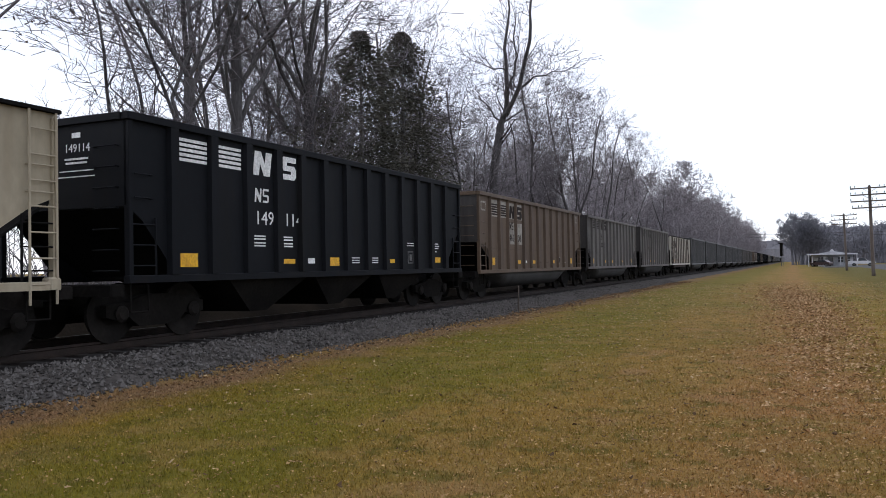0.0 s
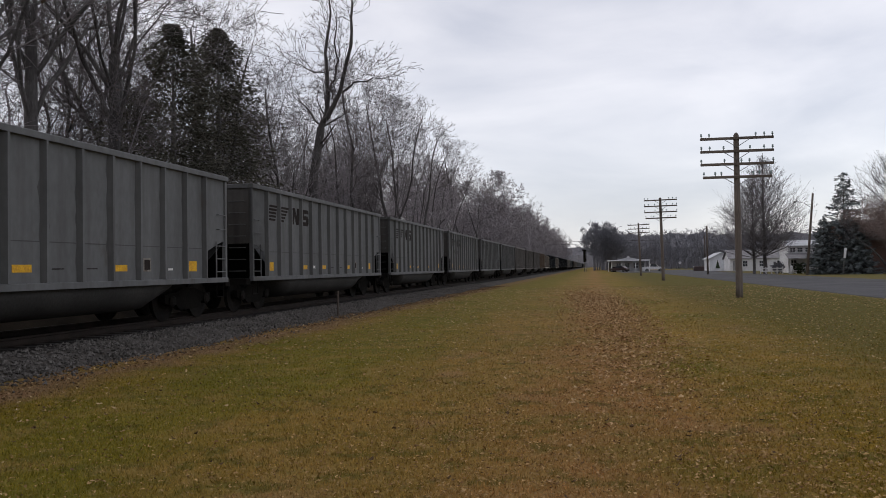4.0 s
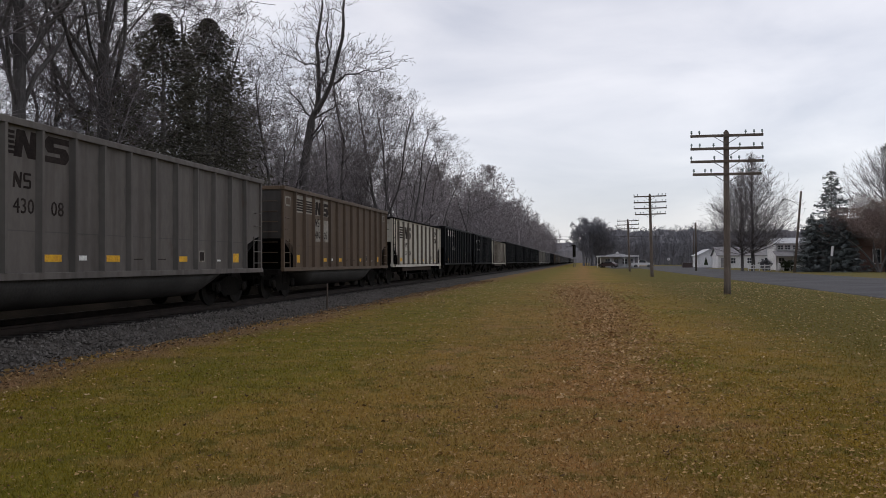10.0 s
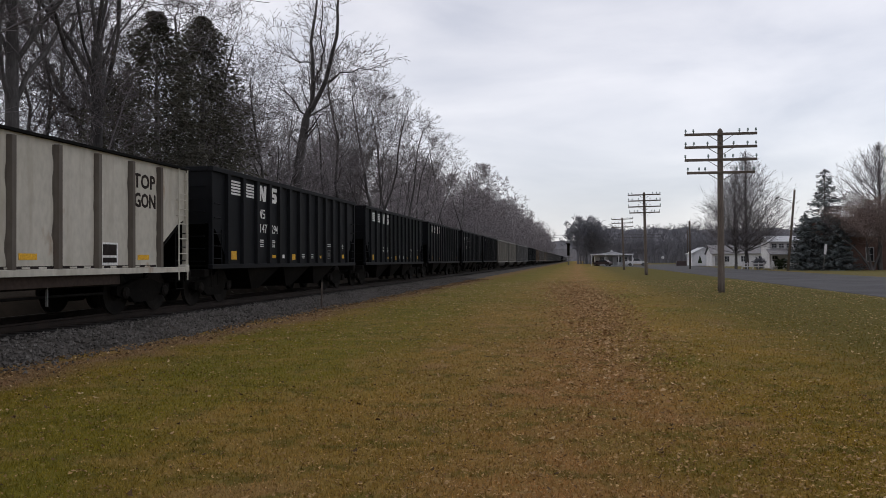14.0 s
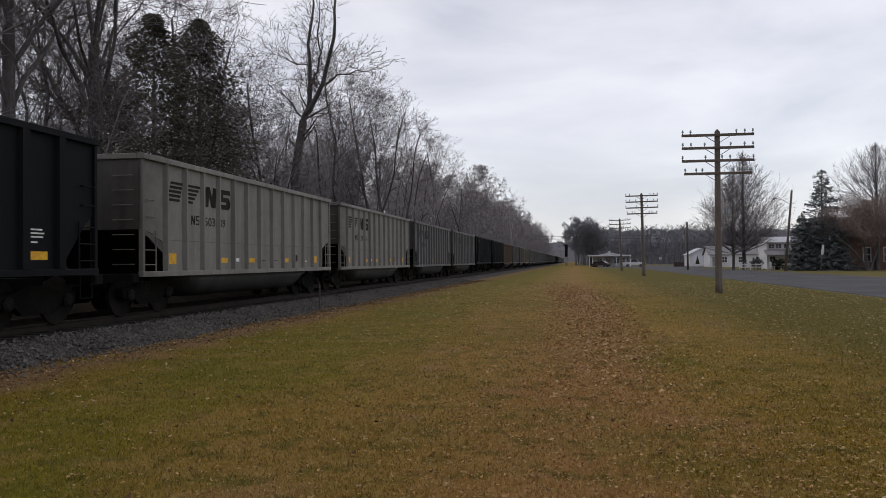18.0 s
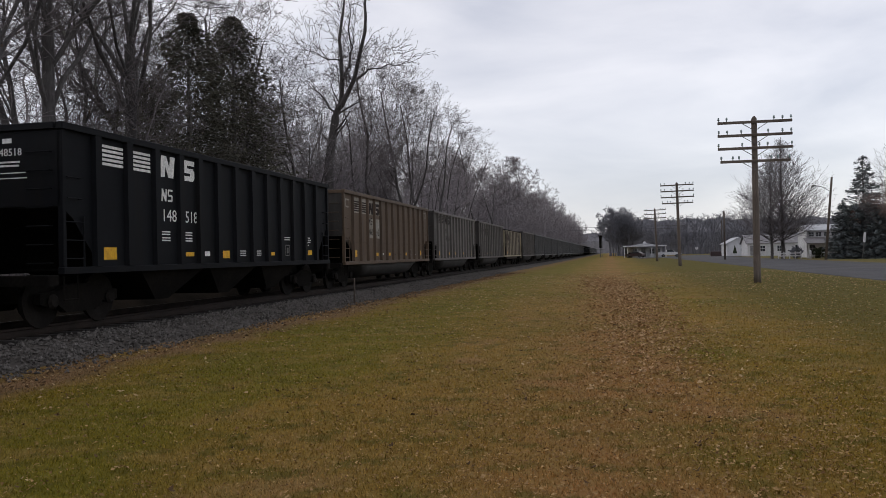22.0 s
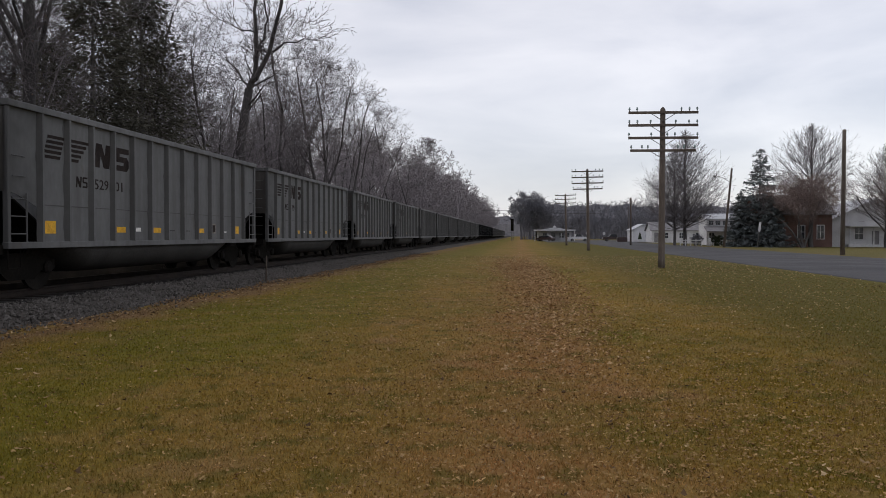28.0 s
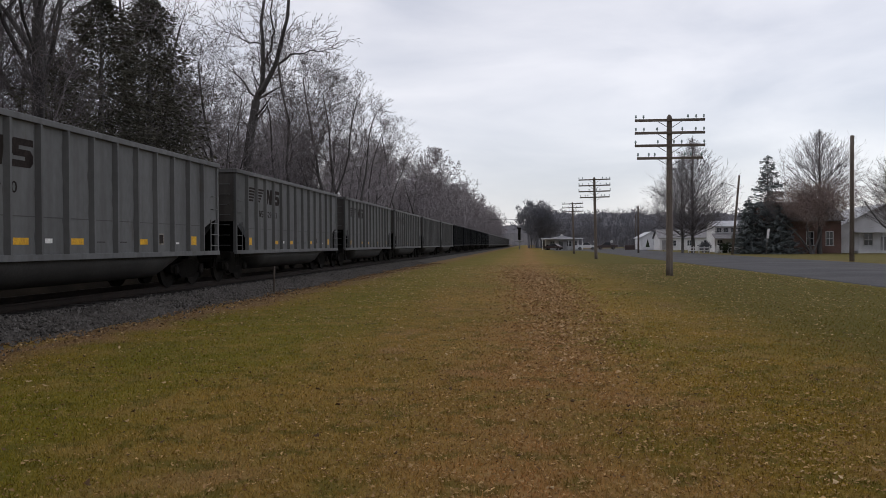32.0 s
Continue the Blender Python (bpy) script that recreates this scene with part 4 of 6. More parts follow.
def stroke(pts, w):
    """A sprayed line: a thin ribbon along the points (y, z) on the car's side, fat and thin by turns."""
    v, f = [], []
    for i, (y, z) in enumerate(pts):
        y0, z0 = pts[max(i - 1, 0)]
        y1, z1 = pts[min(i + 1, len(pts) - 1)]
        d = math.hypot(y1 - y0, z1 - z0) or 1.0
        k = w * (0.75 + 0.35 * math.sin(1.3 * i))
        ny, nz = -(z1 - z0) / d * k, (y1 - y0) / d * k
        v += [(1.5235, y + ny, z + nz), (1.5235, y - ny, z - nz)]
        if i:
            f.append((2 * i - 2, 2 * i - 1, 2 * i + 1, 2 * i))
    return v, f


def coil(rng, y, z0, z1, w):
    """A tall scrawl of loops that narrows upwards under an arrow-like hook."""
    pts = []
    for i in range(46):
        u = i / 45
        a = 15.0 * u + rng.gauss(0, 0.12)
        pts.append((y + w * (0.55 - 0.25 * u) * math.cos(a) + rng.gauss(0, 0.012), z0 + (z1 - z0) * (0.08 + 0.62 * u) + 0.09 * math.sin(a)))
    hook = [(y - w * 0.75, z1 - 0.04), (y - w * 0.3, z1), (y + w * 0.3, z1 - 0.02), (y + w * 0.7, z1 - 0.16), (y + w * 0.3, z1 - 0.13), (y - w * 0.3, z1 - 0.14), (y - w * 0.7, z1 - 0.2)]
    tail = [(y - w * 0.5, z0 + 0.10), (y, z0 + 0.02), (y + w * 0.55, z0 + 0.13)]
    return [stroke(pts, 0.022), stroke(hook, 0.034), stroke(tail, 0.028)]


def scrawl(rng, y0, y1, z0, z1, n, w=0.012):
    """Angular letters-like strokes in a row that spell nothing."""
    out = []
    for i in range(n):
        y = y0 + (y1 - y0) * (i + 0.1) / n
        k = (y1 - y0) / n * 0.85
        pts = [(y + k * rng.random(), z0 + (z1 - z0) * (rng.random() * 0.3 if j % 2 else 0.7 + rng.random() * 0.3)) for j in range(rng.randint(3, 4))]
        out.append(stroke(pts, w))
        if rng.random() < 0.6:
            out.append(stroke([(y, z0 + (z1 - z0) * rng.uniform(0.3, 1.0)), (y + k * 1.1, z0 + (z1 - z0) * rng.uniform(0.3, 1.0))], w))
    return out


def graffiti_dark(car):
    rng = random.Random(4)
    lab = "black sprayed scrawl"
    part("graffiti", join(*scrawl(rng, 4.15, 5.1, 1.80, 2.02, 6, 0.026)), M["dark_mark"], car, lab)
    part("graffiti", join(*scrawl(rng, 4.1, 5.15, 1.26, 1.46, 6, 0.022)), M["dark_mark"], car, lab)
    for y in (5.9, 7.22):
        part("graffiti", join(*coil(rng, y, 1.12, 1.96, 0.5)), M["dark_mark"], car, lab)
    for a, b, n in ((8.05, 9.0, 3), (9.32, 10.35, 3), (10.66, 11.6, 3)):
        part("graffiti", join(*scrawl(rng, a, b, 1.15, 1.72, n, 0.024)), M["dark_mark"], car, lab)
    part("graffiti", join(*[stroke([(1.75 + 0.14 * math.cos(q * 0.6), 1.35 + 0.16 * math.sin(q * 0.6)) for q in range(12)], 0.03)]), M["dark_mark"], car, lab)


def graffiti_white(car):
    """Two white sprayed blobs with dark outlines across a rib."""
    lab = "white sprayed shape with dark loops"
    for poly in ([(7.26, 1.14), (8.02, 1.14), (8.03, 1.80), (7.86, 1.74), (7.52, 1.78), (7.32, 1.90), (7.27, 1.88)], [(8.30, 1.16), (8.9, 1.16), (9.02, 1.32), (9.03, 1.84), (8.86, 1.78), (8.52, 1.76), (8.36, 1.80), (8.30, 1.78)]):
        part("graffiti", prism(poly, "x", 1.521, 1.5225), M["spray_white"], car, lab)
    part("graffiti", box(1.6155, 1.617, 8.075, 8.245, 1.16, 1.70), M["rib_spray"], car, "thinner grey spray on the rib")
    for y, z, ry, rz, a0, a1 in ((7.62, 1.36, 0.36, 0.23, -1.3, 2.7), (8.68, 1.37, 0.29, 0.21, -0.3, 5.6)):
        pts = [(y + ry * math.cos(a0 + (a1 - a0) * i / 20), z + rz * math.sin(a0 + (a1 - a0) * i / 20)) for i in range(21)]
        part("graffiti", stroke(pts, 0.034), M["dark_mark"], car, "dark sprayed loop")
    part("graffiti", join(stroke([(8.36, 1.2), (8.34, 1.5), (8.42, 1.72)], 0.03), stroke([(7.95, 1.74), (7.88, 1.5), (7.96, 1.2)], 0.03)), M["dark_mark"], car, "dark sprayed loop")


M["spray_white"] = surface("spray_white", (0.30, 0.31, 0.33), (0.42, 0.43, 0.45), 3, 0.7, 0, 0.02, 20, (1, 1, 5))
M["rib_spray"] = surface("rib_spray", (0.06, 0.062, 0.066), (0.12, 0.122, 0.128), 4, 0.7, 0, 0.02, 20)


def extras():
    for car, y, emblem, style, left, right in TRAIN:
        if style == "flat" and right:
            me = lettering(left[-1] + right if left != "29" else "29750", 0.34)
            me.transform(Matrix(((0, 1, 0, 0), (-1, 0, 0, 0), (0, 0, 1, 0), (0, 0, 0, 1))))
            digits(me, M["dark_mark"], car, "painted digit on the end", (0.35, -0.006, 2.95))
        if style == "hopper" and right:
            me = lettering(left + right, 0.2)
            me.transform(Matrix(((0, 1, 0, 0), (-1, 0, 0, 0), (0, 0, 1, 0), (0, 0, 0, 1))))
            digits(me, M["white_mark"], car, "painted digit on the end", (0.12, -0.006, 3.26))
        if (left, right) == ("22", "252"):
            graffiti_dark(car)
        if (left, right) == ("22", "968"):
            part("graffiti", join(*scrawl(random.Random(6), 6.75, 7.65, 1.35, 1.75, 4, 0.012)), M["rust_rib"], car, "faint brown scrawl")
        if (left, right) == ("146", "799"):
            graffiti_white(car)
        if (left, right) == ("146", "207"):
            part("graffiti", join(*scrawl(random.Random(9), 7.3, 7.75, 1.3, 1.72, 2, 0.012)), M["white_mark"], car, "thin white scrawl")


extras()


# ---- trees ----
def tubes(segs, thin=0.017, seed=1):
    """Tapered branches from rows (x0 y0 z0 x1 y1 z1 r0 r1): thick ones are round, the finest twigs are slivers."""
    v, f = [], []
    rng = np.random.default_rng(seed)
    r = segs[:, 6]
    for n, sel in ((7, r > 0.09), (5, (r <= 0.09) & (r > 0.04)), (3, (r <= 0.04) & (r > thin)), (2, r <= thin)):
        s = segs[sel]
        if not len(s):
            continue
        p, q = s[:, :3], s[:, 3:6]
        d = q - p
        d /= np.maximum(np.linalg.norm(d, axis=1, keepdims=True), 1e-9)
        ref = np.where(np.abs(d[:, 2:]) < 0.9, np.array([[0, 0, 1.0]]), np.array([[1.0, 0, 0]]))
        if n == 2:
            ref = rng.normal(0, 1, p.shape)
        a = np.cross(d, ref)
        a /= np.maximum(np.linalg.norm(a, axis=1, keepdims=True), 1e-9)
        b = np.cross(d, a)
        base = len(v)
        ang = np.arange(n) * 2 * math.pi / n
        ring = a[:, None, :] * np.cos(ang)[None, :, None] + b[:, None, :] * np.sin(ang)[None, :, None]
        pts = np.concatenate([p[:, None] + ring * s[:, 6, None, None], q[:, None] + ring * s[:, 7, None, None]], 1).reshape(-1, 3)
        v += pts.tolist()
        for k in range(len(s)):
            o = base + k * 2 * n
            if n == 2:
                f.append((o, o + 1, o + 3, o + 2))
            else:
                f += [(o + i, o + (i + 1) % n, o + n + (i + 1) % n, o + n + i) for i in range(n)]
    return v, f


def sprout(rng, segs, p, d, length, r, level, depth, twig, start, up=0.06, busy=1.0, room=None, calm=1.0):
    """A branch that bends as it grows and bears finer ones down to the given depth, within the room of a rounded crown."""
    n = (9, 6, 4, 3, 2)[min(level, 4)]
    step = length / n
    for i in range(n):
        w = (0.11, 0.2, 0.24, 0.28, 0.3)[min(level, 4)] * calm
        d = (d + Vector((rng.gauss(0, w), rng.gauss(0, w), rng.gauss(0, w * 0.7) + (up if level else 0.03)))).normalized()
        q = p + d * step
        r1 = max(twig * 0.6, r * (1 - (0.82 if level else 1.05) / n))
        segs.append((*p, *q, max(r, twig), r1))
        u = (i + 1) / n
        if level < depth and u >= start:
            for _ in range(int((1.5, 1.55, 1.9, 1.9)[min(level, 3)] * busy + rng.random())):
                a = rng.uniform(0, 2 * math.pi)
                side = Vector((math.cos(a), math.sin(a), rng.uniform(-0.2, 0.4)))
                side = (side - d * side.dot(d)).normalized()
                tilt = rng.uniform(0.5, 1.15) * (0.35 + 0.65 * calm)
                nd = d * math.cos(tilt) + side * math.sin(tilt)
                nl = length * rng.uniform(0.36, 0.66) * (1.15 - 0.4 * u)
                if room:
                    # how far the crown's outline lies that way
                    (cx, cy, cz), (sx, sz) = room
                    o = Vector(((q.x - cx) / sx, (q.y - cy) / sx, (q.z - cz) / sz))
                    e = Vector((nd.x / sx, nd.y / sx, nd.z / sz))
                    aa, bb, cc = e.dot(e), o.dot(e), o.dot(o) - 1
                    dd = bb * bb - aa * cc
                    far = (-bb + math.sqrt(dd)) / aa if dd > 0 else 0.0
                    nl = min(nl, far * rng.uniform(0.7, 1.08))
                if nl > 0.2:
                    sprout(rng, segs, q, nd, nl, r1 * rng.uniform(0.36, 0.56), level + 1, depth, twig, 0.15, up, busy, room, calm)
        p, r = q, r1


def grow(seed, height, radius, stems=((0, 0),), start=0.34, depth=4, twig=0.0105, up=0.05, busy=0.95, width=0.34, calm=1.0):
    """A bare broadleaf tree with one or more stems that lean as given; width: the crown's reach as a share of the height."""
    rng = random.Random(seed)
    segs = []
    base = start * 0.75
    for i, (lx, ly) in enumerate(stems):
        h = height * (1 if i == 0 else rng.uniform(0.85, 0.97))
        cz = h * (base + 1) / 2
        room = ((lx * cz * 0.8, ly * cz * 0.8, cz), (height * width, h * (1 - base) / 2))
        sprout(rng, segs, Vector((0.25 * lx, 0.25 * ly, -0.15)), Vector((lx, ly, 1)).normalized(), h * 0.86, radius * (1 if i == 0 else 0.85), 0, depth, twig, start, up, busy / (0.4 + 0.6 * len(stems)) ** 0.4, room, calm)
    return np.array(segs)


def specks(segs, count, seed, size=0.032):
    """A few leaves that still hang at the tips."""
    rng = np.random.default_rng(seed)
    tips = segs[segs[:, 6] <= max(0.02, np.quantile(segs[:, 6], 0.4))]
    c = tips[rng.integers(0, len(tips), count), 3:6] + rng.normal(0, 0.05, (count, 3))
    a, e = rng.normal(0, size, (count, 3)), rng.normal(0, size, (count, 3))
    p = np.stack([c - a, c + e * 0.6, c + a, c - e * 0.6], 1).reshape(-1, 3)
    return p.tolist(), [(4 * i, 4 * i + 1, 4 * i + 2, 4 * i + 3) for i in range(count)]


def bare_tree(name, label, segs, m, group="woodland trees", bark="bark", twig="twig", leaves=0, thin=0.02):
    t = thing(name, label, "tree", group, m)
    thick = segs[:, 6] > 0.045
    part("trunk", tubes(segs[thick]), M[bark], t, smooth=True)
    part("crown", tubes(segs[~thick], thin), M[twig], t)
    if leaves:
        part("leaves", specks(segs, leaves, 4), M["leaf_speck"], t, "last few dry leaves at the twig tips")
    return t


def limbed(seed, height, radius, fork, limbs, spread=0.75, lean=(0, 0), twig=0.0135):
    """A broad tree: a stout trunk that parts into heavy limbs which arch outwards and divide again."""
    rng = random.Random(seed)
    segs, p, d, r = [], Vector((0, 0, -0.15)), Vector((lean[0], lean[1], 1)).normalized(), radius
    forks = []
    for i in range(6):
        q = p + (d + Vector((rng.gauss(0, 0.05), rng.gauss(0, 0.05), 0))) * (fork / 5)
        segs.append((*p, *q, r, r * 0.95))
        p, r = q, r * 0.95
        if i > 2:
            forks.append((p.copy(), r))
    for k in range(limbs):
        at, rr = forks[k % len(forks)]
        a = 2 * math.pi * (k + rng.uniform(-0.25, 0.25)) / limbs
        t = spread * rng.uniform(0.45, 1.15)
        way = Vector((math.cos(a) * math.sin(t), math.sin(a) * math.sin(t), math.cos(t)))
        sprout(rng, segs, at, way, (height - fork) * rng.uniform(0.75, 1.05), rr * rng.uniform(0.26, 0.46), 1, 4, twig, 0.12, 0.11, 0.76, None, 1.0)
    return np.array(segs)


def upswept(seed, height, radius, reach, start=0.22, boughs=96, twig=0.014):
    """A lawn tree with a straight leader and many straight boughs that sweep upwards into a rounded oval crown."""
    rng = random.Random(seed)
    segs, p, r = [], Vector((0, 0, -0.1)), radius
    for i in range(14):
        q = Vector((rng.gauss(0, 0.05), rng.gauss(0, 0.05), height * 0.97 * (i + 1) / 14))
        r1 = radius * (1 - 0.93 * (i + 1) / 14)
        segs.append((*p, *q, r, r1))
        p, r = q, r1
    for k in range(boughs):
        u = (k + rng.random()) / boughs
        z = height * (start + (0.93 - start) * u ** 1.25)
        a = 2.4 * k + rng.uniform(-0.4, 0.4)
        tilt = radians(72 - 50 * u + rng.uniform(-8, 8))
        out = reach * (0.72 + 0.28 * math.sin(math.pi * min(1.0, 0.25 + u))) * (1 - u ** 2.2) * rng.uniform(0.78, 1.08) + 0.5
        d = Vector((math.cos(a) * math.sin(tilt), math.sin(a) * math.sin(tilt), math.cos(tilt)))
        sprout(rng, segs, Vector((0, 0, z)), d, out * 1.05, 0.018 + 0.045 * (1 - u) * radius / 0.28, 2, 4, twig, 0.15, 0.09, 1.0 - 0.4 * u, None, 0.5)
    return np.array(segs)


def placer(kinds, rng):
    used = set()

    def put(k, x, y, s=1.0, turn=None):
        m = pose(x, y, 0.9 if x < -16.5 else 0, 0, 0, rng.uniform(0, 360) if turn is None else turn) @ Matrix.Scale(s, 4)
        if k in used:
            t = copy_thing(kinds[k], Matrix.Identity(4))
        else:
            used.add(k)
            t = kinds[k]
        t.matrix_basis = m
        return t

    put.used = used
    return put


def woods():
    rng = random.Random(7)
    lab = "bare grey woodland tree with fine twigs"
    kinds = [
        bare_tree("tree", lab, grow(11, 19, 0.21, ((0.1, 0.05),), 0.26), pose(0, 0, 0), leaves=300),
        bare_tree("tree", "bare woodland tree with several diverging stems", grow(12, 18, 0.19, ((0.05, 0.25), (-0.1, -0.4), (0.3, -0.1)), 0.3), pose(0, 0, 0)),
        bare_tree("tree", lab, grow(13, 16.5, 0.17, ((0.05, -0.12),), 0.2), pose(0, 0, 0), leaves=300),
        bare_tree("tree", "bare woodland tree with pale mottled bark", grow(14, 19, 0.25, ((0.0, 0.12),), 0.22, width=0.42), pose(0, 0, 0), bark="pale_bark", leaves=400),
        bare_tree("tree", "slender bare young tree", grow(15, 12, 0.08, ((0.1, 0.0),), 0.2), pose(0, 0, 0), leaves=400),
        bare_tree("tree", "bare woodland tree with two leaning stems", grow(16, 18, 0.2, ((0.1, -0.4), (0.0, 0.1)), 0.3), pose(0, 0, 0)),
        bare_tree("tree", "bare tree deeper in the wood", grow(17, 18, 0.18, ((0.05, 0.05),), 0.22, 3, 0.016, busy=1.0), pose(0, 0, 0), twig="mid_haze_twig"),
        bare_tree("tree", "bare tree deeper in the wood", grow(18, 17, 0.17, ((-0.1, 0.1), (0.15, -0.1)), 0.22, 3, 0.016, busy=1.0), pose(0, 0, 0), twig="mid_haze_twig"),
        bare_tree("tree", "broad bare tree with heavy arching limbs at the wood's edge", limbed(31, 19, 0.29, 8.0, 9, 0.62), pose(0, 0, 0), leaves=500),
        bare_tree("tree", "broad bare tree with dark spreading limbs at the wood's edge", limbed(33, 18.5, 0.25, 6.0, 7, 0.66), pose(0, 0, 0), leaves=300),
    ]
    put = placer(kinds, rng)
    # trees that stand out at the wood's edge
    put(9, -18.6, 13.2, 0.95, 0)
    put(9, -18.4, 20.6, 1.0, 140)
    put(8, -18.9, 24.4, 0.95, 70)
    put(8, -19.0, 28.9, 1.0, 250)
    put(0, -22.5, 27.0, 1.05)
    put(4, -17.5, 18.0, 1.1)
    put(4, -17.3, 27.0, 0.8)
    for k, x, y in ((0, -25.0, 30.5), (2, -26.0, 36.0), (3, -25.0, 41.0), (0, -22.5, 45.5), (2, -30.0, 40.0)):
        put(k, x, y, 1.0)
    put(0, -17.8, 44.5, 0.72)
    put(2, -17.4, 57.5, 1.05)
    put(1, -18.5, 64.0, 0.95)
    put(0, -18.0, 70.0, 0.98)
    for i in range(38):
        yy = 41 + 46 * rng.random()
        put(rng.choice((6, 7, 4, 2)), -(17.2 + 0.12 * (yy - 40) * rng.random() + 6.5 * rng.random()), yy, rng.uniform(0.45, 0.74))
    y = 6.0
    while y < 122:
        for lat in (18.5, 22.5, 27.5, 33):
            x = -(lat + rng.uniform(-1.5, 2.5))
            yy = y + rng.uniform(-2.4, 2.4)
            clear = (x > -20.5 and yy < 30) or math.hypot(x + 18.5, yy - 35.5) < 5.5 or math.hypot(x + 18.5, yy - 51) < 4.0 or (x > -21.5 and 27 < yy < 43)
            open_edge = yy < -1.12 * x
            share = 0.14 if open_edge else 0.95 if yy < -1.75 * x else 0.74
            if not clear and rng.random() < share:
                put(rng.choice((6, 7, 0, 1, 6, 7, 4)) if lat < 27 and yy > 56 else rng.choice((0, 1, 2, 3, 4, 4, 5)) if lat < 27 else rng.choice((6, 7)), x, yy, rng.uniform(0.85, 1.1) * (0.74 if 40 < yy < 68 else 0.92 if yy > 76 else 1.0))
        y += 5.6
    for k in range(len(kinds)):
        if k not in put.used:
            put(k, -(24 + k), 62 + 5.0 * k, 0.85)
    # the tall tree that forks into two leaning leaders above the others; (sideways, height, radius)
    r2 = random.Random(5)
    segs = []
    trunk = [(-0.6, -0.1, 0.40), (-0.1, 3.5, 0.35), (0.0, 7.9, 0.31), (0.4, 9.8, 0.29), (0.7, 11.2, 0.27)]
    left = [(0.7, 11.2, 0.19), (1.25, 12.3, 0.17), (1.2, 14.8, 0.13), (1.0, 16.2, 0.11), (1.4, 18.9, 0.07), (1.1, 20.4, 0.045), (1.3, 21.9, 0.02)]
    right = [(0.7, 11.2, 0.20), (1.6, 12.2, 0.17), (2.5, 13.3, 0.15), (3.4, 16.3, 0.11), (3.7, 19.0, 0.075), (3.5, 20.4, 0.045), (3.8, 21.8, 0.02)]
    middle = [(1.3, 13.3, 0.09), (2.1, 14.3, 0.075), (2.5, 15.4, 0.06), (2.4, 16.6, 0.05), (2.9, 19.0, 0.02)]
    low = [(2.6, 13.4, 0.08), (3.4, 13.9, 0.06), (4.8, 14.1, 0.04), (6.0, 13.9, 0.02)]
    back = [(1.2, 14.8, 0.06), (0.4, 15.0, 0.045), (-1.1, 15.7, 0.02)]
    hook = [(0.5, 11.5, 0.08), (-0.5, 12.6, 0.06), (-1.8, 13.6, 0.025)]
    for line, bears, deep in ((trunk, 0.1, 0.0), (left, 0.8, 0.5), (right, 0.8, -0.6), (middle, 0.9, -1.0), (low, 1.0, 0.8), (back, 1.0, -0.8), (hook, 1.0, 0.6)):
        pts = []
        for j, ((ua, za, ra), (ub, zb, rb)) in enumerate(zip(line, line[1:])):
            for i in range(3):
                u = i / 3
                k = 0.0 if not pts or line is trunk else 0.05
                pts.append((Vector((ua + (ub - ua) * u + r2.gauss(0, k), deep * (j + u) / len(line), za + (zb - za) * u + r2.gauss(0, k))), ra + (rb - ra) * u))
        pts.append((Vector((line[-1][0], deep, line[-1][1])), line[-1][2]))
        for (p, ra), (q, rb) in zip(pts, pts[1:]):
            segs.append((*p, *q, ra, rb))
            along = (q - p).normalized()
            for i in range(r2.randint(1, 2) if r2.random() < bears else 0):
                d = (along * 0.7 + Vector((r2.gauss(0, 0.8), r2.gauss(0, 0.8), r2.uniform(-0.1, 0.5)))).normalized()
                sprout(r2, segs, p.lerp(q, r2.random()), d, r2.uniform(1.2, 3.0), max(0.022, rb * 0.34), 2, 4, 0.014, 0.2, 0.05, 0.7, None, 0.8)
    bare_tree("tree", "tall bare tree with a forked trunk above the others", np.array(segs), pose(-18.5, 51.2, 0, 0, 0, -19.9))


woods()


def conifer_geo(seed, height, reach, clumps, bottom=0.08, droop=0.25, size=0.34, flat=0.35, full=0.75):
    """Sprays of needles along whorled boughs: many small bent leaves with gaps between."""
    rng = np.random.default_rng(seed)
    u = rng.random(clumps) ** 1.6
    z = height * (bottom + (1 - bottom) * u)
    out = reach * (1 - u) ** full * (0.80 + 0.2 * np.sin(u * 46 + seed)) + 0.12
    rr = out * rng.random(clumps) ** 0.42 * (0.75 + 0.35 * rng.random(clumps))
    a0 = rng.random(clumps) * 2 * math.pi
    lobe = 1 + 0.20 * np.sin(3 * a0 + u * 9) + 0.13 * np.sin(5 * a0 - u * 31 + seed) + 0.09 * np.sin(2 * a0 + u * 70)
    rr = rr * lobe
    x, y = rr * np.cos(a0), rr * np.sin(a0)
    z = z - droop * rr * rng.random(clumps)
    c = np.stack([x, y, z], 1)
    radial = np.stack([np.cos(a0), np.sin(a0), -droop * np.ones(clumps)], 1) + rng.normal(0, 0.35, (clumps, 3))
    radial /= np.linalg.norm(radial, axis=1, keepdims=True)
    side = np.cross(radial, rng.normal(0, flat, (clumps, 3)) + np.array([0, 0, 1.0]))
    side /= np.linalg.norm(side, axis=1, keepdims=True)
    s = size * (0.5 + rng.random((clumps, 1)))
    up = np.cross(side, radial) * s * 0.18
    p = np.stack([c - radial * s * 0.6, c + side * s * 0.32 - up, c + radial * s, c - side * s * 0.32 - up], 1).reshape(-1, 3)
    f = []
    for i in range(clumps):
        o = 4 * i
        f += [(o, o + 1, o + 2), (o, o + 2, o + 3)]
    return p.tolist(), f


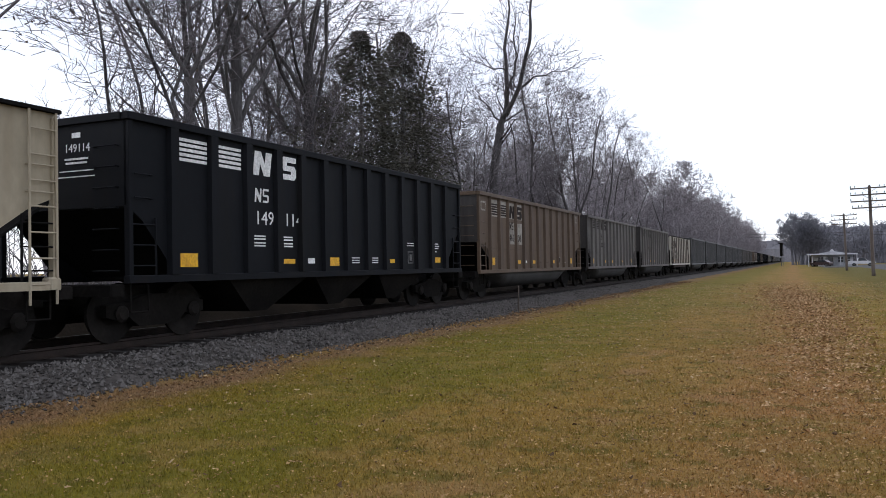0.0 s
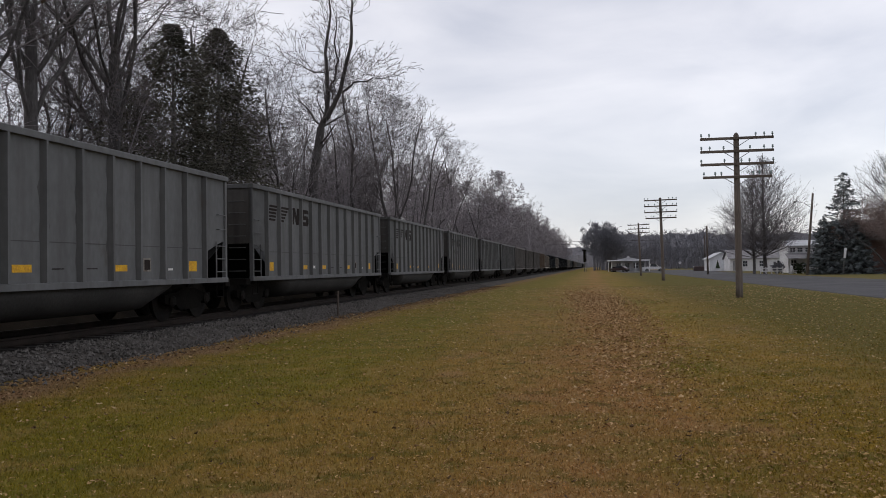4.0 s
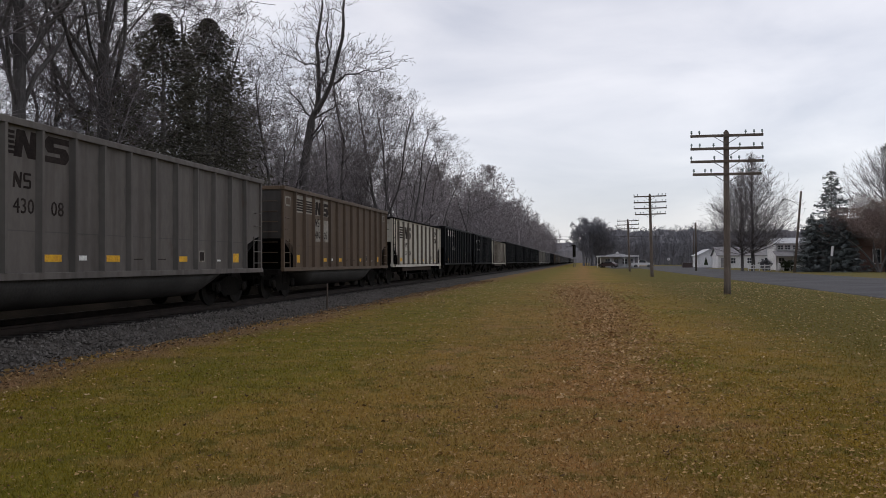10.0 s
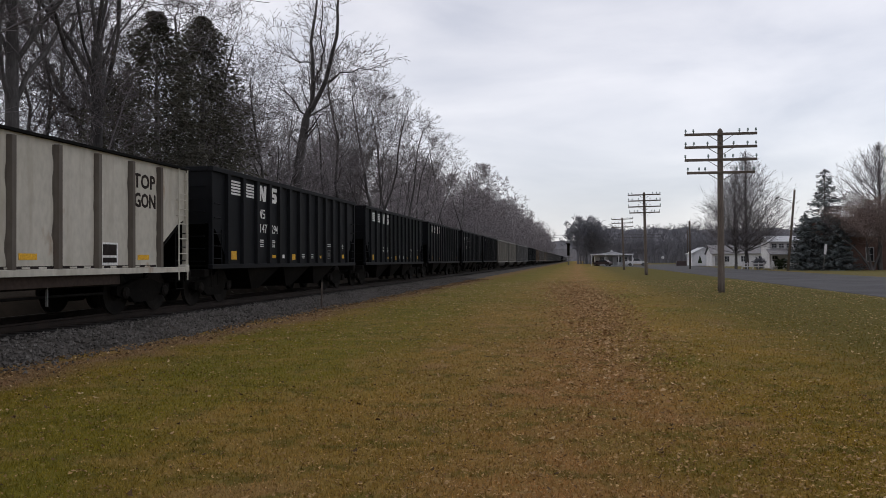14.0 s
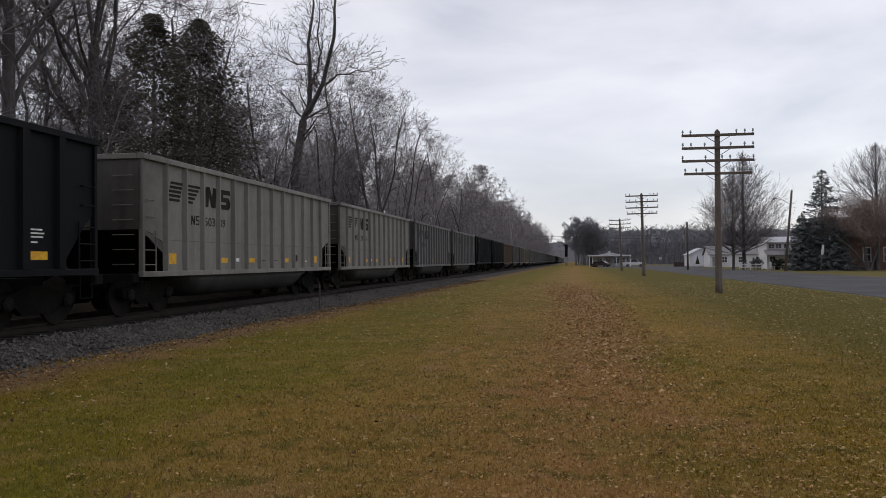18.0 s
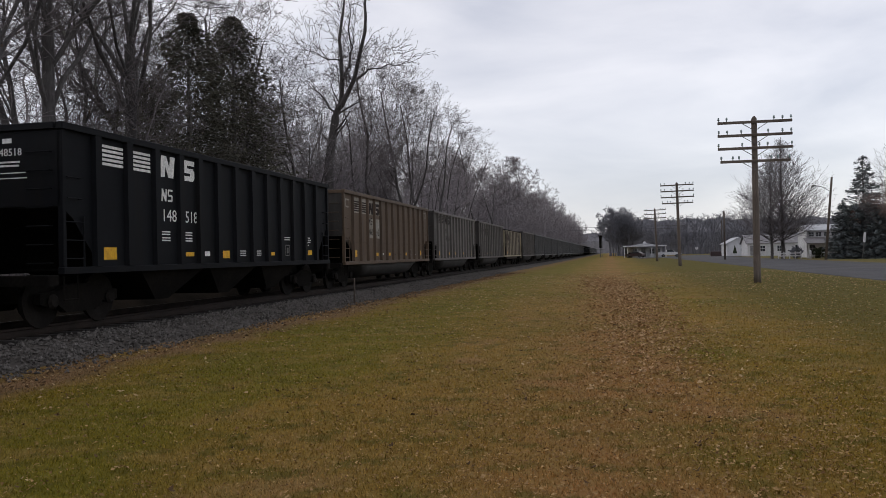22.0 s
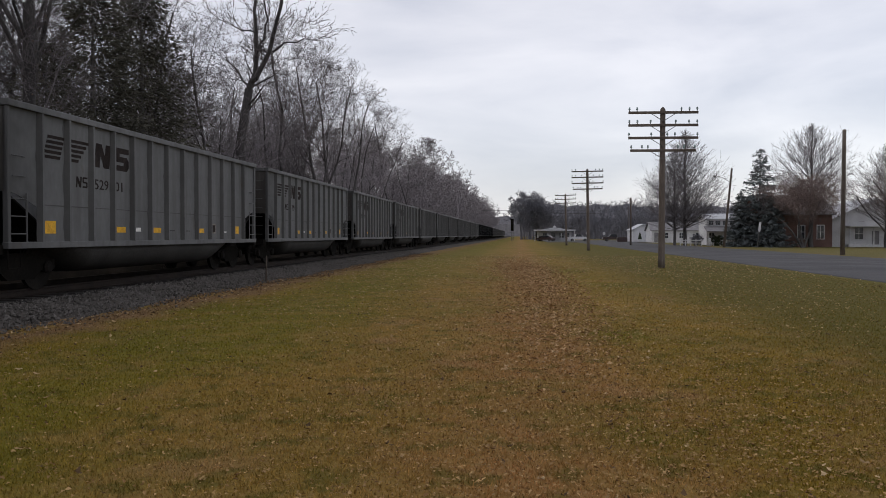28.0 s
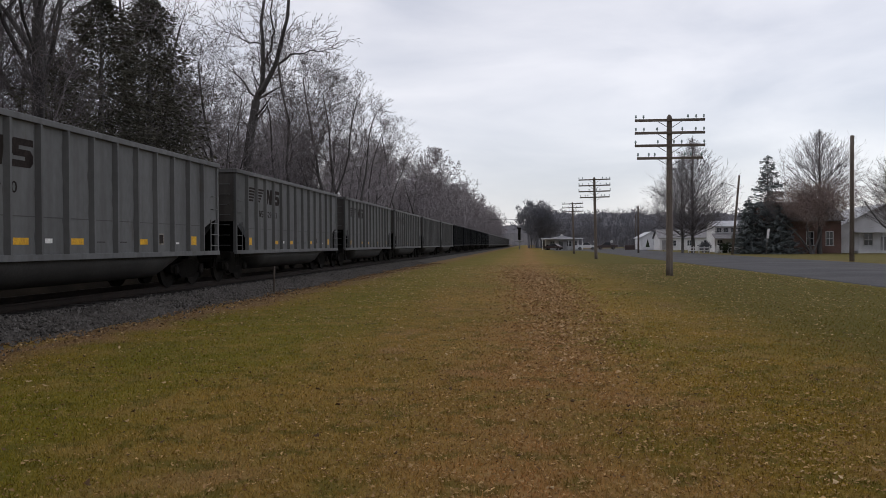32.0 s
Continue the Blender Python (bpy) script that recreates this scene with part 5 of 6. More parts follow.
def conifer(name, label, seed, height, reach, clumps, m, mat="needle", **kw):
    t = thing(name, label, "tree", "", m)
    part("trunk", rod((0, 0, -0.1), (0, 0, height * 0.97), 0.02 * height, 0.02, 8), M["bark"], t, smooth=True)
    rng = random.Random(seed)
    bs = []
    for i in range(60):
        u = 0.08 + 0.9 * i / 60
        a = rng.uniform(0, 6.28)
        L = reach * (1 - u) ** 0.75
        bs.append((0, 0, height * u, math.cos(a) * L, math.sin(a) * L, height * u - 0.2 * L, 0.035 * (1.1 - u) + 0.008, 0.006))
    part("branch_frame", tubes(np.array(bs)), M["bark"], t)
    part("crown", conifer_geo(seed, height, reach, clumps, **kw), M[mat], t)
    return t


conifer("evergreen_tree", "broad dense dark green evergreen at the wood's edge", 3, 14.3, 5.0, 27000, pose(-19.0, 38.4, 0), size=0.12, full=0.60, flat=1.3)
conifer("evergreen_tree", "broad dense dark green evergreen at the wood's edge", 5, 13.5, 4.6, 23000, pose(-19.6, 34.9, 0), size=0.12, full=0.58, flat=1.3)
conifer("evergreen_tree", "lower dark green evergreen at the wood's edge", 8, 9.6, 3.9, 12500, pose(-19.8, 31.6, 0), size=0.12, full=0.6, flat=1.3)


def middle_woods():
    rng = random.Random(77)
    lab = "bare woodland tree far along the track"
    # trunks and twigs alike wear the pale painted haze tone
    kinds = [bare_tree("tree", lab, grow(s, h, r, st, 0.2, 4, 0.030, 0.05, 0.86, 0.36), pose(0, 0, 0), bark="mid_haze_twig", twig="mid_haze_twig", thin=0.06) for s, h, r, st in ((61, 17, 0.24, ((0.05, 0.05),)), (62, 19, 0.26, ((0, 0.1), (0.1, -0.2))), (63, 15, 0.2, ((0.1, 0),)), (64, 18, 0.24, ((-0.1, 0.1), (0.2, 0))))]
    put = placer(kinds, rng)
    y = 122.0
    while y < 470:
        for lat in (17, 21, 26, 33):
            if rng.random() < 0.92:
                put(rng.randrange(4), -(lat + rng.uniform(-1.5, 3)), y + rng.uniform(-3, 3), rng.uniform(0.80, 1.06))
        y += 6.0 + y * 0.01


middle_woods()


def stuff_trees(name, label, places, seed, kinds=3, depth=3, twig=0.06, mat="far_haze_twig", thin=0.14, busy=0.42):
    """Many far trees in one object."""
    rng = random.Random(seed)
    base = [grow(seed + i, 13, 0.22, ((0.02, 0.02),), 0.12, depth, twig, 0.05, busy, 0.4) for i in range(kinds)]
    rows = []
    for x, y, s in places:
        b = base[rng.randrange(kinds)].copy()
        a = rng.uniform(0, 6.28)
        c, sn = math.cos(a), math.sin(a)
        for o in (0, 3):
            px, py = b[:, o].copy(), b[:, o + 1].copy()
            b[:, o], b[:, o + 1] = (c * px - sn * py) * s + x, (sn * px + c * py) * s + y
            b[:, o + 2] *= s
        rows.append(b)
    return solid(name, tubes(np.concatenate(rows), thin), M[mat], label, "woods", "stuff")


def far_woods():
    rng = random.Random(21)
    pl = []
    for i in range(400):
        x = rng.uniform(8, 190)
        pl.append((x, rng.uniform(305, 350), rng.uniform(1.0, 1.27)))
    clump = [(rng.uniform(-0.5, 8.5), rng.uniform(284, 300), rng.uniform(1.0, 1.38)) for i in range(30)]
    stuff_trees("tree_clump", "dense clump of bare trees by the crossing, greyed with painted haze", clump, 75, busy=0.8)
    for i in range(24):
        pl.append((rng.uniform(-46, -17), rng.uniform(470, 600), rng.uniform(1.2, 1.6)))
    stuff_trees("far_woods", "bare woods on the crossing's far side, greyed with painted haze", pl, 71)
    back = []
    for i in range(190):
        x, y, s = -rng.uniform(36, 80), rng.uniform(0, 440), rng.uniform(1.0, 1.4)
        if rng.random() < (0.12 if y < -1.15 * x else 0.9 if y < -1.75 * x else 0.55):
            back.append((x, y, s))
    stuff_trees("deep_woods", "bare woodland behind the first trees", back, 91, 3, 3, 0.032, "mid_haze_twig", 0.12, 0.55)


far_woods()


def hills():
    """A low wooded ridge behind the crossing."""
    for d, h, x0, x1, s in ((352, 14.8, 9, 420, 3.0), (900, 22, -500, 900, 8.0)):
        n = 420
        v, f = [], []
        for i in range(n + 1):
            x = x0 + (x1 - x0) * i / n
            z = h + 1.6 * noise.noise(Vector((x * 0.02, s, 0))) + 1.4 * noise.noise(Vector((x * 0.16, s, 5))) + 1.3 * noise.noise(Vector((x * 0.7, s, 9)))
            v += [(x, d, -1), (x, d + 3 + 2 * noise.noise(Vector((x * 0.4, 3, s))), z * 0.6), (x, d + 10, z), (x, d + 200, -1)]
        for i in range(n):
            for k in range(3):
                f.append((4 * i + k, 4 * i + 4 + k, 4 * i + 5 + k, 4 * i + 1 + k))
        solid("wooded_ridge", (v, f), M["hazy_hill"], "wooded ridge at the horizon, haze painted into its grey", "ridge", "structure")


hills()


# ---- telegraph poles ----
def telegraph_pole(x, y, h, label, arms=4, arm=3.55, lean=(0, 0), pins=True):
    t = thing("telegraph_pole", label, "pole", "telegraph poles along the line", pose(x, y, -0.05, lean[0], lean[1], 0))
    part("post", lathe([(0.17, 0), (0.165, 0.5), (0.125, h - 0.12), (0.04, h)], "z", 12), M["pole"], t, smooth=True)
    for k in range(arms):
        z = h - 0.28 - 0.61 * k
        w = arm / 2 * (1.0 if k < 3 else 0.94)
        a = part("crossarm", cbox(-w, w, -0.17, -0.06, z - 0.06, z + 0.06, 0.012), M["pole"], t)
        part("brace", join(rod((-0.62, -0.175, z - 0.03), (0, -0.15, z - 0.42), 0.02, n=4), rod((0.62, -0.175, z - 0.03), (0, -0.15, z - 0.42), 0.02, n=4)), M["steel"], t)
        pat = ((0.97, 0.75, 0.52), (0.97, 0.74, 0.36), (0.98, 0.34, 0.12), (0.97, 0.64, 0.46))[k % 4]
        for q in (-1, 1):
            for u in pat[: 3 if q > 0 or k % 2 else 2]:
                g = lathe([(0.018, 0), (0.018, 0.07), (0.05, 0.08), (0.052, 0.11), (0.036, 0.14), (0.045, 0.17), (0.03, 0.2), (0.0, 0.205)], "z", 8, (q * u * w, -0.115, z + 0.06))
                part("insulator", g, M["glass_knob"], a, smooth=True)
    return t


telegraph_pole(6.72, 39.5, 7.85, "weathered wooden telegraph pole with four crossarms in the lawn", 4, 3.3, (0, 0.2))
telegraph_pole(6.95, 84.0, 8.55, "weathered wooden telegraph pole with four crossarms farther along the lawn", 4, 3.25, (0, -1.0))
telegraph_pole(7.1, 126.0, 8.15, "weathered wooden telegraph pole with three crossarms", 3, 3.25, (0, -1.6))


def plain_pole(name, x, y, h, label, lean=(0, 0), r=0.16, lamp=None):
    t = thing(name, label, "pole", "", pose(x, y, -0.05, lean[0], lean[1], 0))
    part("post", lathe([(r, 0), (r * 0.75, h - 0.05), (r * 0.5, h)], "z", 12), M["pole"], t, smooth=True)
    if lamp:
        part("lamp_arm", join(rod((0, 0, h - 1.9), (-1.0, 0, h - 1.35), 0.035), rod((-1.0, 0, h - 1.35), (-2.0, 0, h - 1.15), 0.035), rod((0, 0, h - 1.5), (-0.8, 0, h - 1.42), 0.02)), M["steel"], t)
        part("lamp_head", lathe([(0.05, 0.0), (0.16, -0.05), (0.18, -0.18), (0.1, -0.28), (0.0, -0.29)], "z", 10, (-2.1, 0, h - 1.1)), M["steel"], t, smooth=True)
    return t


plain_pole("utility_pole", 25.86, 67.3, 10.2, "bare wooden utility pole beside the road", (0, 0.3), 0.19)
plain_pole("street_lamp", 26.9, 109.3, 10.6, "leaning wooden lamp post with a curved lamp arm", (0, 5.2), 0.17, True)
plain_pole("utility_pole", 16.75, 124.5, 7.4, "short bare wooden utility pole beside the road", (0, 0), 0.15)
plain_pole("utility_pole", 27.0, 205.0, 9.0, "thin grey pole in the yard", (0, 0), 0.12)
plain_pole("marker_post", -8.58, 26.0, 0.95, "thin weathered marker post in the gravel edge", (0, 1), 0.03)


def railway_signal():
    t = thing("railway_signal", "dark railway signal mast with two round heads", "signal", "", pose(-2.6, 236, 0))
    part("mast", lathe([(0.18, 0), (0.12, 0.3), (0.10, 6.6), (0.10, 6.7)], "z", 10), M["steel"], t)
    for z, s in ((6.3, -0.65), (5.6, 0.0)):
        part("signal_head", lathe([(0.0, 0), (0.5, 0.02), (0.5, 0.06), (0.18, 0.08), (0.18, 0.4), (0.0, 0.42)], "x", 14, (s, 0, z)), M["under"], t)
    part("case", cbox(-0.35, 0.55, -0.3, 0.3, 2.8, 6.4, 0.05), M["under"], t)
    part("platform", box(-1.3, 1.3, -0.5, 0.5, 2.2, 2.32), M["steel"], t)
    part("ladder", join(rod((0.5, -0.4, 0), (0.3, -0.4, 6.0), 0.04), *[rod((0.2, -0.4, z), (0.6, -0.4, z), 0.03) for z in (1, 2, 3, 4, 5)]), M["steel"], t)
    return t


railway_signal()
for z in (9.6, 10.6):
    solid("overhead_wire", rod((-30, 300, z + 0.3), (30, 300, z), 0.05, n=5), M["wire"], "dark overhead wire across the track", "wire")


# ---- houses ----
def window(house, face, u, z, w, h, at, trim="white_wall", name="window"):
    """A window in the wall that faces -y (face 'y', at its y) or -x (face 'x'): frame, pane, bars, sill."""
    def place(a0, a1, d0, d1, z0, z1):
        return box(a0, a1, at - d1, at - d0, z0, z1) if face == "y" else box(at - d1, at - d0, a0, a1, z0, z1)
    win = part(name, join(place(u - w / 2 - 0.1, u - w / 2, 0, 0.06, z - 0.08, z + h + 0.1), place(u + w / 2, u + w / 2 + 0.1, 0, 0.06, z - 0.08, z + h + 0.1), place(u - w / 2, u + w / 2, 0, 0.06, z + h, z + h + 0.12)), M[trim], house)
    part("pane", place(u - w / 2, u + w / 2, 0.0, 0.015, z, z + h), M["pane"], win)
    part("glazing_bar", join(place(u - w / 2, u + w / 2, 0.015, 0.04, z + h / 2 - 0.03, z + h / 2 + 0.03), place(u - 0.025, u + 0.025, 0.015, 0.035, z, z + h)), M[trim], win)
    part("sill", place(u - w / 2 - 0.15, u + w / 2 + 0.15, 0, 0.12, z - 0.14, z - 0.08), M[trim], win)
    return win


def door(house, u, w, h, at, mat="white_wall"):
    d = part("door", box(u - w / 2, u + w / 2, at - 0.04, at - 0.004, 0.15, 0.15 + h), M[mat], house)
    part("door_frame", join(box(u - w / 2 - 0.1, u - w / 2, at - 0.07, at - 0.002, 0.15, 0.25 + h), box(u + w / 2, u + w / 2 + 0.1, at - 0.07, at - 0.002, 0.15, 0.25 + h), box(u - w / 2, u + w / 2, at - 0.07, at - 0.002, 0.15 + h, 0.25 + h)), M["white_wall"], d)
    part("handle", rod((u + w * 0.38, at - 0.09, 1.15), (u + w * 0.38, at - 0.04, 1.15), 0.03), M["steel"], d)
    return d


def gable(x0, x1, y0, y1, eave, ridge, axis, over=0.35, th=0.14):
    """A roof of two thick slopes; axis: the way of its ridge."""
    if axis == "y":
        mx, k = (x0 + x1) / 2, (ridge - eave) / ((x1 - x0) / 2)
        poly = [(x0 - over, eave - k * over), (mx, ridge), (x1 + over, eave - k * over), (x1 + over, eave - k * over + th), (mx, ridge + th * 1.2), (x0 - over, eave - k * over + th)]
        return prism(poly, "y", y0 - over, y1 + over)
    my, k = (y0 + y1) / 2, (ridge - eave) / ((y1 - y0) / 2)
    poly = [(y0 - over, eave - k * over), (my, ridge), (y1 + over, eave - k * over), (y1 + over, eave - k * over + th), (my, ridge + th * 1.2), (y0 - over, eave - k * over + th)]
    return prism(poly, "x", x0 - over, x1 + over)


def walls(x0, x1, y0, y1, eave, ridge, axis):
    if axis == "y":
        return prism([(x0, -0.1), (x1, -0.1), (x1, eave), ((x0 + x1) / 2, ridge), (x0, eave)], "y", y0, y1)
    return prism([(y0, -0.1), (y1, -0.1), (y1, eave), ((y0 + y1) / 2, ridge), (y0, eave)], "x", x0, x1)


def house(label, x0, x1, y0, y1, eave, ridge, axis, wall, roof):
    h = thing("house", label, "house")
    part("wall", walls(x0, x1, y0, y1, eave, ridge, axis), M[wall], h)
    part("roof", gable(x0, x1, y0, y1, eave, ridge, axis), M[roof], h)
    return h


# the brick house by the road
hb = house("low red brick house with white sash windows behind a tree", 33.0, 42.5, 114.0, 124.0, 4.6, 7.2, "x", "brick", "roof")
for u in (35.5, 38.4, 40.95):
    window(hb, "y", u, 1.2, 0.85, 1.75, 114.0)
window(hb, "x", 117.0, 1.2, 0.85, 1.75, 33.0)
window(hb, "x", 120.5, 1.2, 0.85, 1.75, 33.0)
part("chimney", cbox(38.6, 39.4, 118.6, 119.4, 6.4, 8.6, 0.04), M["brick"], hb)
# the white house beside it
hw = house("white clapboard house with a pale roof and a porch door", 43.2, 54.5, 116.0, 127.0, 3.8, 6.6, "y", "white_wall", "pale_roof")
window(hw, "y", 46.8, 1.1, 1.1, 1.6, 116.0)
door(hw, 49.0, 1.0, 2.1, 116.0, "roof")
window(hw, "y", 51.7, 1.1, 1.1, 1.6, 116.0)
part("porch", join(box(44.8, 54.7, 114.2, 116.0, 0.0, 0.35), box(44.8, 54.7, 114.0, 116.0, 2.8, 2.95), *[box(x, x + 0.14, 114.2, 114.34, 0.35, 2.8) for x in (44.9, 48.0, 51.2, 54.4)]), M["white_wall"], hw)
# the two-storey white house behind the fence
h2 = house("two-storey white house with dark windows behind a fence", 30.7, 35.6, 136.0, 142.0, 4.3, 5.1, "x", "white_wall", "pale_roof")
for u in (31.4, 32.5, 33.7, 34.8):
    window(h2, "y", u, 3.35, 0.75, 0.62, 136.0)
for u in (31.5, 34.5):
    window(h2, "y", u, 0.9, 0.85, 1.1, 136.0)
door(h2, 33.0, 0.9, 2.0, 136.0)
part("porch_roof", prism([(133.4, 2.15), (136.0, 3.0), (136.0, 3.12), (133.4, 2.27)], "x", 30.2, 36.1), M["roof"], h2)
for x in (30.5, 32.2, 34.0, 35.7):
    part("porch_post", box(x, x + 0.13, 133.8, 133.93, 0.0, 2.25), M["white_wall"], h2)
# the low white gabled building and its wing
h3 = house("low white gabled building with a dark pointed ornament", 26.9, 32.0, 196.0, 206.0, 2.9, 4.2, "y", "white_wall", "pale_roof")
window(h3, "y", 30.4, 1.1, 0.8, 1.0, 196.0)
part("ornament", prism([(28.1, 0.6), (29.1, 0.6), (28.6, 2.6)], "y", 195.9, 195.98), M["hedge"], h3)
h4 = house("long low white wing with windows and a porch", 28.2, 43.0, 176.0, 184.0, 2.7, 4.4, "x", "white_wall", "roof")
for u in (31.2, 34.5, 38.0, 41.0):
    window(h4, "y", u, 1.0, 0.9, 1.1, 176.0)
door(h4, 29.2, 0.95, 2.0, 176.0, "roof")
# the small filling-station-like building with a canopy
h5 = house("low white roadside building with an open canopy front", 4.6, 13.4, 214.0, 222.0, 2.7, 3.5, "y", "white_wall", "pale_roof")
for u in (6.4, 10.8, 12.3):
    window(h5, "y", u, 0.9, 1.1, 1.3, 214.0)
door(h5, 8.6, 1.1, 2.05, 214.0, "pane")
part("canopy", box(3.4, 14.2, 209.5, 214.0, 2.75, 3.05), M["white_wall"], h5)
for x in (3.6, 7.0, 10.4, 13.9):
    part("canopy_post", box(x, x + 0.16, 209.7, 209.86, 0, 2.75), M["white_wall"], h5)
part("cupola", join(box(8.7, 9.3, 216, 216.6, 3.3, 3.7), prism([(8.5, 3.7), (9.5, 3.7), (9.0, 4.2)], "y", 215.9, 216.7)), M["white_wall"], h5)


def fence(x0, x1, y):
    t = thing("fence", "low white post and rail fence in front of the house", "fence")
    n = int((x1 - x0) / 0.75)
    for i in range(n + 1):
        x = x0 + (x1 - x0) * i / n
        part("post", cbox(x - 0.06, x + 0.06, y - 0.06, y + 0.06, -0.02, 1.05, 0.015), M["white_wall"], t)
    for z in (0.35, 0.75):
        part("rail_board", box(x0, x1, y - 0.09, y - 0.05, z, z + 0.14), M["white_wall"], t)


fence(24.2, 27.3, 124.5)
fence(28.1, 31.0, 124.2)


def vehicle(kind, label, x, y, turn, paint):
    """A parked vehicle, nose along +x before its turn: body, cabin, windows, wheels, lamps."""
    t = thing(kind, label, "vehicle", "", pose(x, y, 0.03, 0, 0, turn))
    P = M[paint]
    if kind == "pickup_truck":
        side = [(-2.7, 0.5), (2.6, 0.45), (2.7, 0.8), (2.6, 1.05), (1.2, 1.15), (-2.7, 1.15)]
        cab = [(1.25, 1.15), (0.55, 1.8), (-0.75, 1.8), (-0.95, 1.15)]
    else:
        side = [(-2.3, 0.4), (2.2, 0.35), (2.3, 0.65), (2.15, 0.85), (1.1, 0.98), (-2.2, 1.0), (-2.3, 0.8)]
        cab = [(1.05, 0.98), (0.3, 1.45), (-1.2, 1.45), (-1.9, 1.0)]
    part("body", prism(side, "y", -0.92, 0.92), P, t)
    c = part("cabin", prism(cab, "y", -0.8, 0.8), P, t)
    g = [(a * 0.86 + (cab[1][0] + cab[2][0]) / 2 * 0.14, 0.1 + b * 0.94) for a, b in cab]
    for s in (-1, 1):
        part("side_window", prism(g, "y", s * 0.805, s * 0.815), M["pane"], c)
        for a in (-1.6, 1.6):
            w = part("wheel", lathe([(0.0, -0.1), (0.3, -0.11), (0.36, -0.08), (0.36, 0.08), (0.3, 0.11), (0.0, 0.1)], "z", 14), M["rubber"], t)
            w.matrix_basis = pose(a, s * 0.85, 0.34, 90, 0, 0)
            part("rim", lathe([(0.0, -0.115), (0.2, -0.115), (0.2, 0.115), (0.0, 0.115)], "z", 10), M["steel"], w)
        part("headlight", box(side[2][0] - 0.12, side[2][0] + 0.005, s * 0.72 - 0.14, s * 0.72 + 0.14, 0.66, 0.8), M["white_mark"], t)
        part("tail_light", box(side[0][0] - 0.012, side[0][0] + 0.05, s * 0.8 - 0.08, s * 0.8 + 0.08, 0.7, 0.9), M["dry_leaf"], t)
    part("windscreen", prism([(cab[0][0] - 0.03, cab[0][1] + 0.08), (cab[1][0] + 0.06, cab[1][1] - 0.06), (cab[1][0] + 0.08, cab[1][1] - 0.06), (cab[0][0] + 0.0, cab[0][1] + 0.08)], "y", -0.7, 0.7), M["pane"], t)
    part("bumper", cbox(side[1][0], side[1][0] + 0.12, -0.9, 0.9, 0.4, 0.6, 0.03), M["steel"], t)
    return t


vehicle("pickup_truck", "white pickup truck parked by the roadside building", 14.6, 205.0, 0, "white_wall")
ROLLING = vehicle("pickup_truck", "dark pickup truck that rolls into the yard", 38.0, 207.0, 180, "dark_car")
solid("dumpster", cbox(22.8, 25.1, 192.0, 193.6, 0.02, 1.15, 0.08), M["dark_car"], "low dark waste container beside the gabled building", "container")
vehicle("parked_car", "dark parked car beside the roadside building", 6.2, 204.0, 150, "dark_car")


def road_sign(x, y):
    t = thing("road_sign", "narrow white sign on a thin leaning post", "sign", "", pose(x, y, 0, 0, 6, 0))
    part("post", rod((0, 0, -0.05), (0, 0, 3.3), 0.05), M["steel"], t)
    part("board", cbox(-0.14, 0.14, -0.08, -0.05, 2.1, 3.35, 0.004), M["white_wall"], t)


road_sign(30.4, 106.5)
for x, y in ((19.3, 235.0), (24.4, 238.0)):
    s = thing("road_sign", "small round pale sign on a post in the yard", "sign", "", pose(x, y, 0))
    part("post", rod((0, 0, -0.05), (0, 0, 2.3), 0.04), M["steel"], s)
    part("board", lathe([(0.0, -0.06), (0.42, -0.06), (0.42, -0.03), (0.0, -0.03)], "z", 12), M["white_wall"], s).matrix_basis = pose(0, 0, 2.1, 90, 0, 0)
solid("bollard", lathe([(0.25, 0), (0.28, 0.5), (0.16, 0.9), (0.2, 1.1), (0.0, 1.25)], "z", 12, (28.0, 122.0, -0.02)), M["white_wall"], "small white garden ornament by the road", "ornament", smooth=True)
solid("litter_bin", cbox(4.6, 5.6, 206.6, 207.6, 0, 1.3, 0.1), M["under"], "dark bin beside the roadside building", "bin")


# ---- trees of the village ----
def lawn_tree(seed, x, y, h, r, label, reach, start=0.2, leaves=0, boughs=110):
    return bare_tree("tree", label, upswept(seed, h, r, reach, start, boughs), pose(x, y, 0), "trees of the village", "bark", "lawn_twig", leaves)


lawn_tree(201, 23.5, 125.5, 15.5, 0.24, "broad bare tree with fine upswept branches by the road", 5.0, 0.15, 0, 150)
lawn_tree(203, 25.3, 126.8, 18.8, 0.32, "tall broad bare tree with fine upswept branches by the road", 6.2, 0.14, 0, 190)
lawn_tree(205, 39.2, 112.6, 17.4, 0.34, "tall bare tree with a rounded crown beside the brick house", 5.2, 0.36)
lawn_tree(207, 47.4, 109.0, 14.0, 0.28, "bare tree with a few leaves by the white house", 4.4, 0.2, 2600)


def leafy(name, label, x, y, z, rx, ry, rz, n, mat, seed, size=0.22):
    """A loose cloud of dry leaves on twigs."""
    rng = np.random.default_rng(seed)
    u = rng.normal(0, 1, (n, 3))
    u /= np.linalg.norm(u, axis=1, keepdims=True)
    c = u * (rng.random((n, 1)) ** 0.45) * np.array([rx, ry, rz]) * (1 + 0.25 * np.sin(u[:, :1] * 7 + u[:, 2:] * 5))
    a, b = rng.normal(0, 1, (n, 3)), rng.normal(0, 1, (n, 3))
    a /= np.linalg.norm(a, axis=1, keepdims=True)
    b = np.cross(a, b)
    b /= np.linalg.norm(b, axis=1, keepdims=True)
    s = size * (0.5 + rng.random((n, 1)))
    p = np.stack([c - a * s, c + b * s * 0.5, c + a * s, c - b * s * 0.5], 1).reshape(-1, 3)
    return p.tolist(), [(4 * i, 4 * i + 1, 4 * i + 2, 4 * i + 3) for i in range(n)]


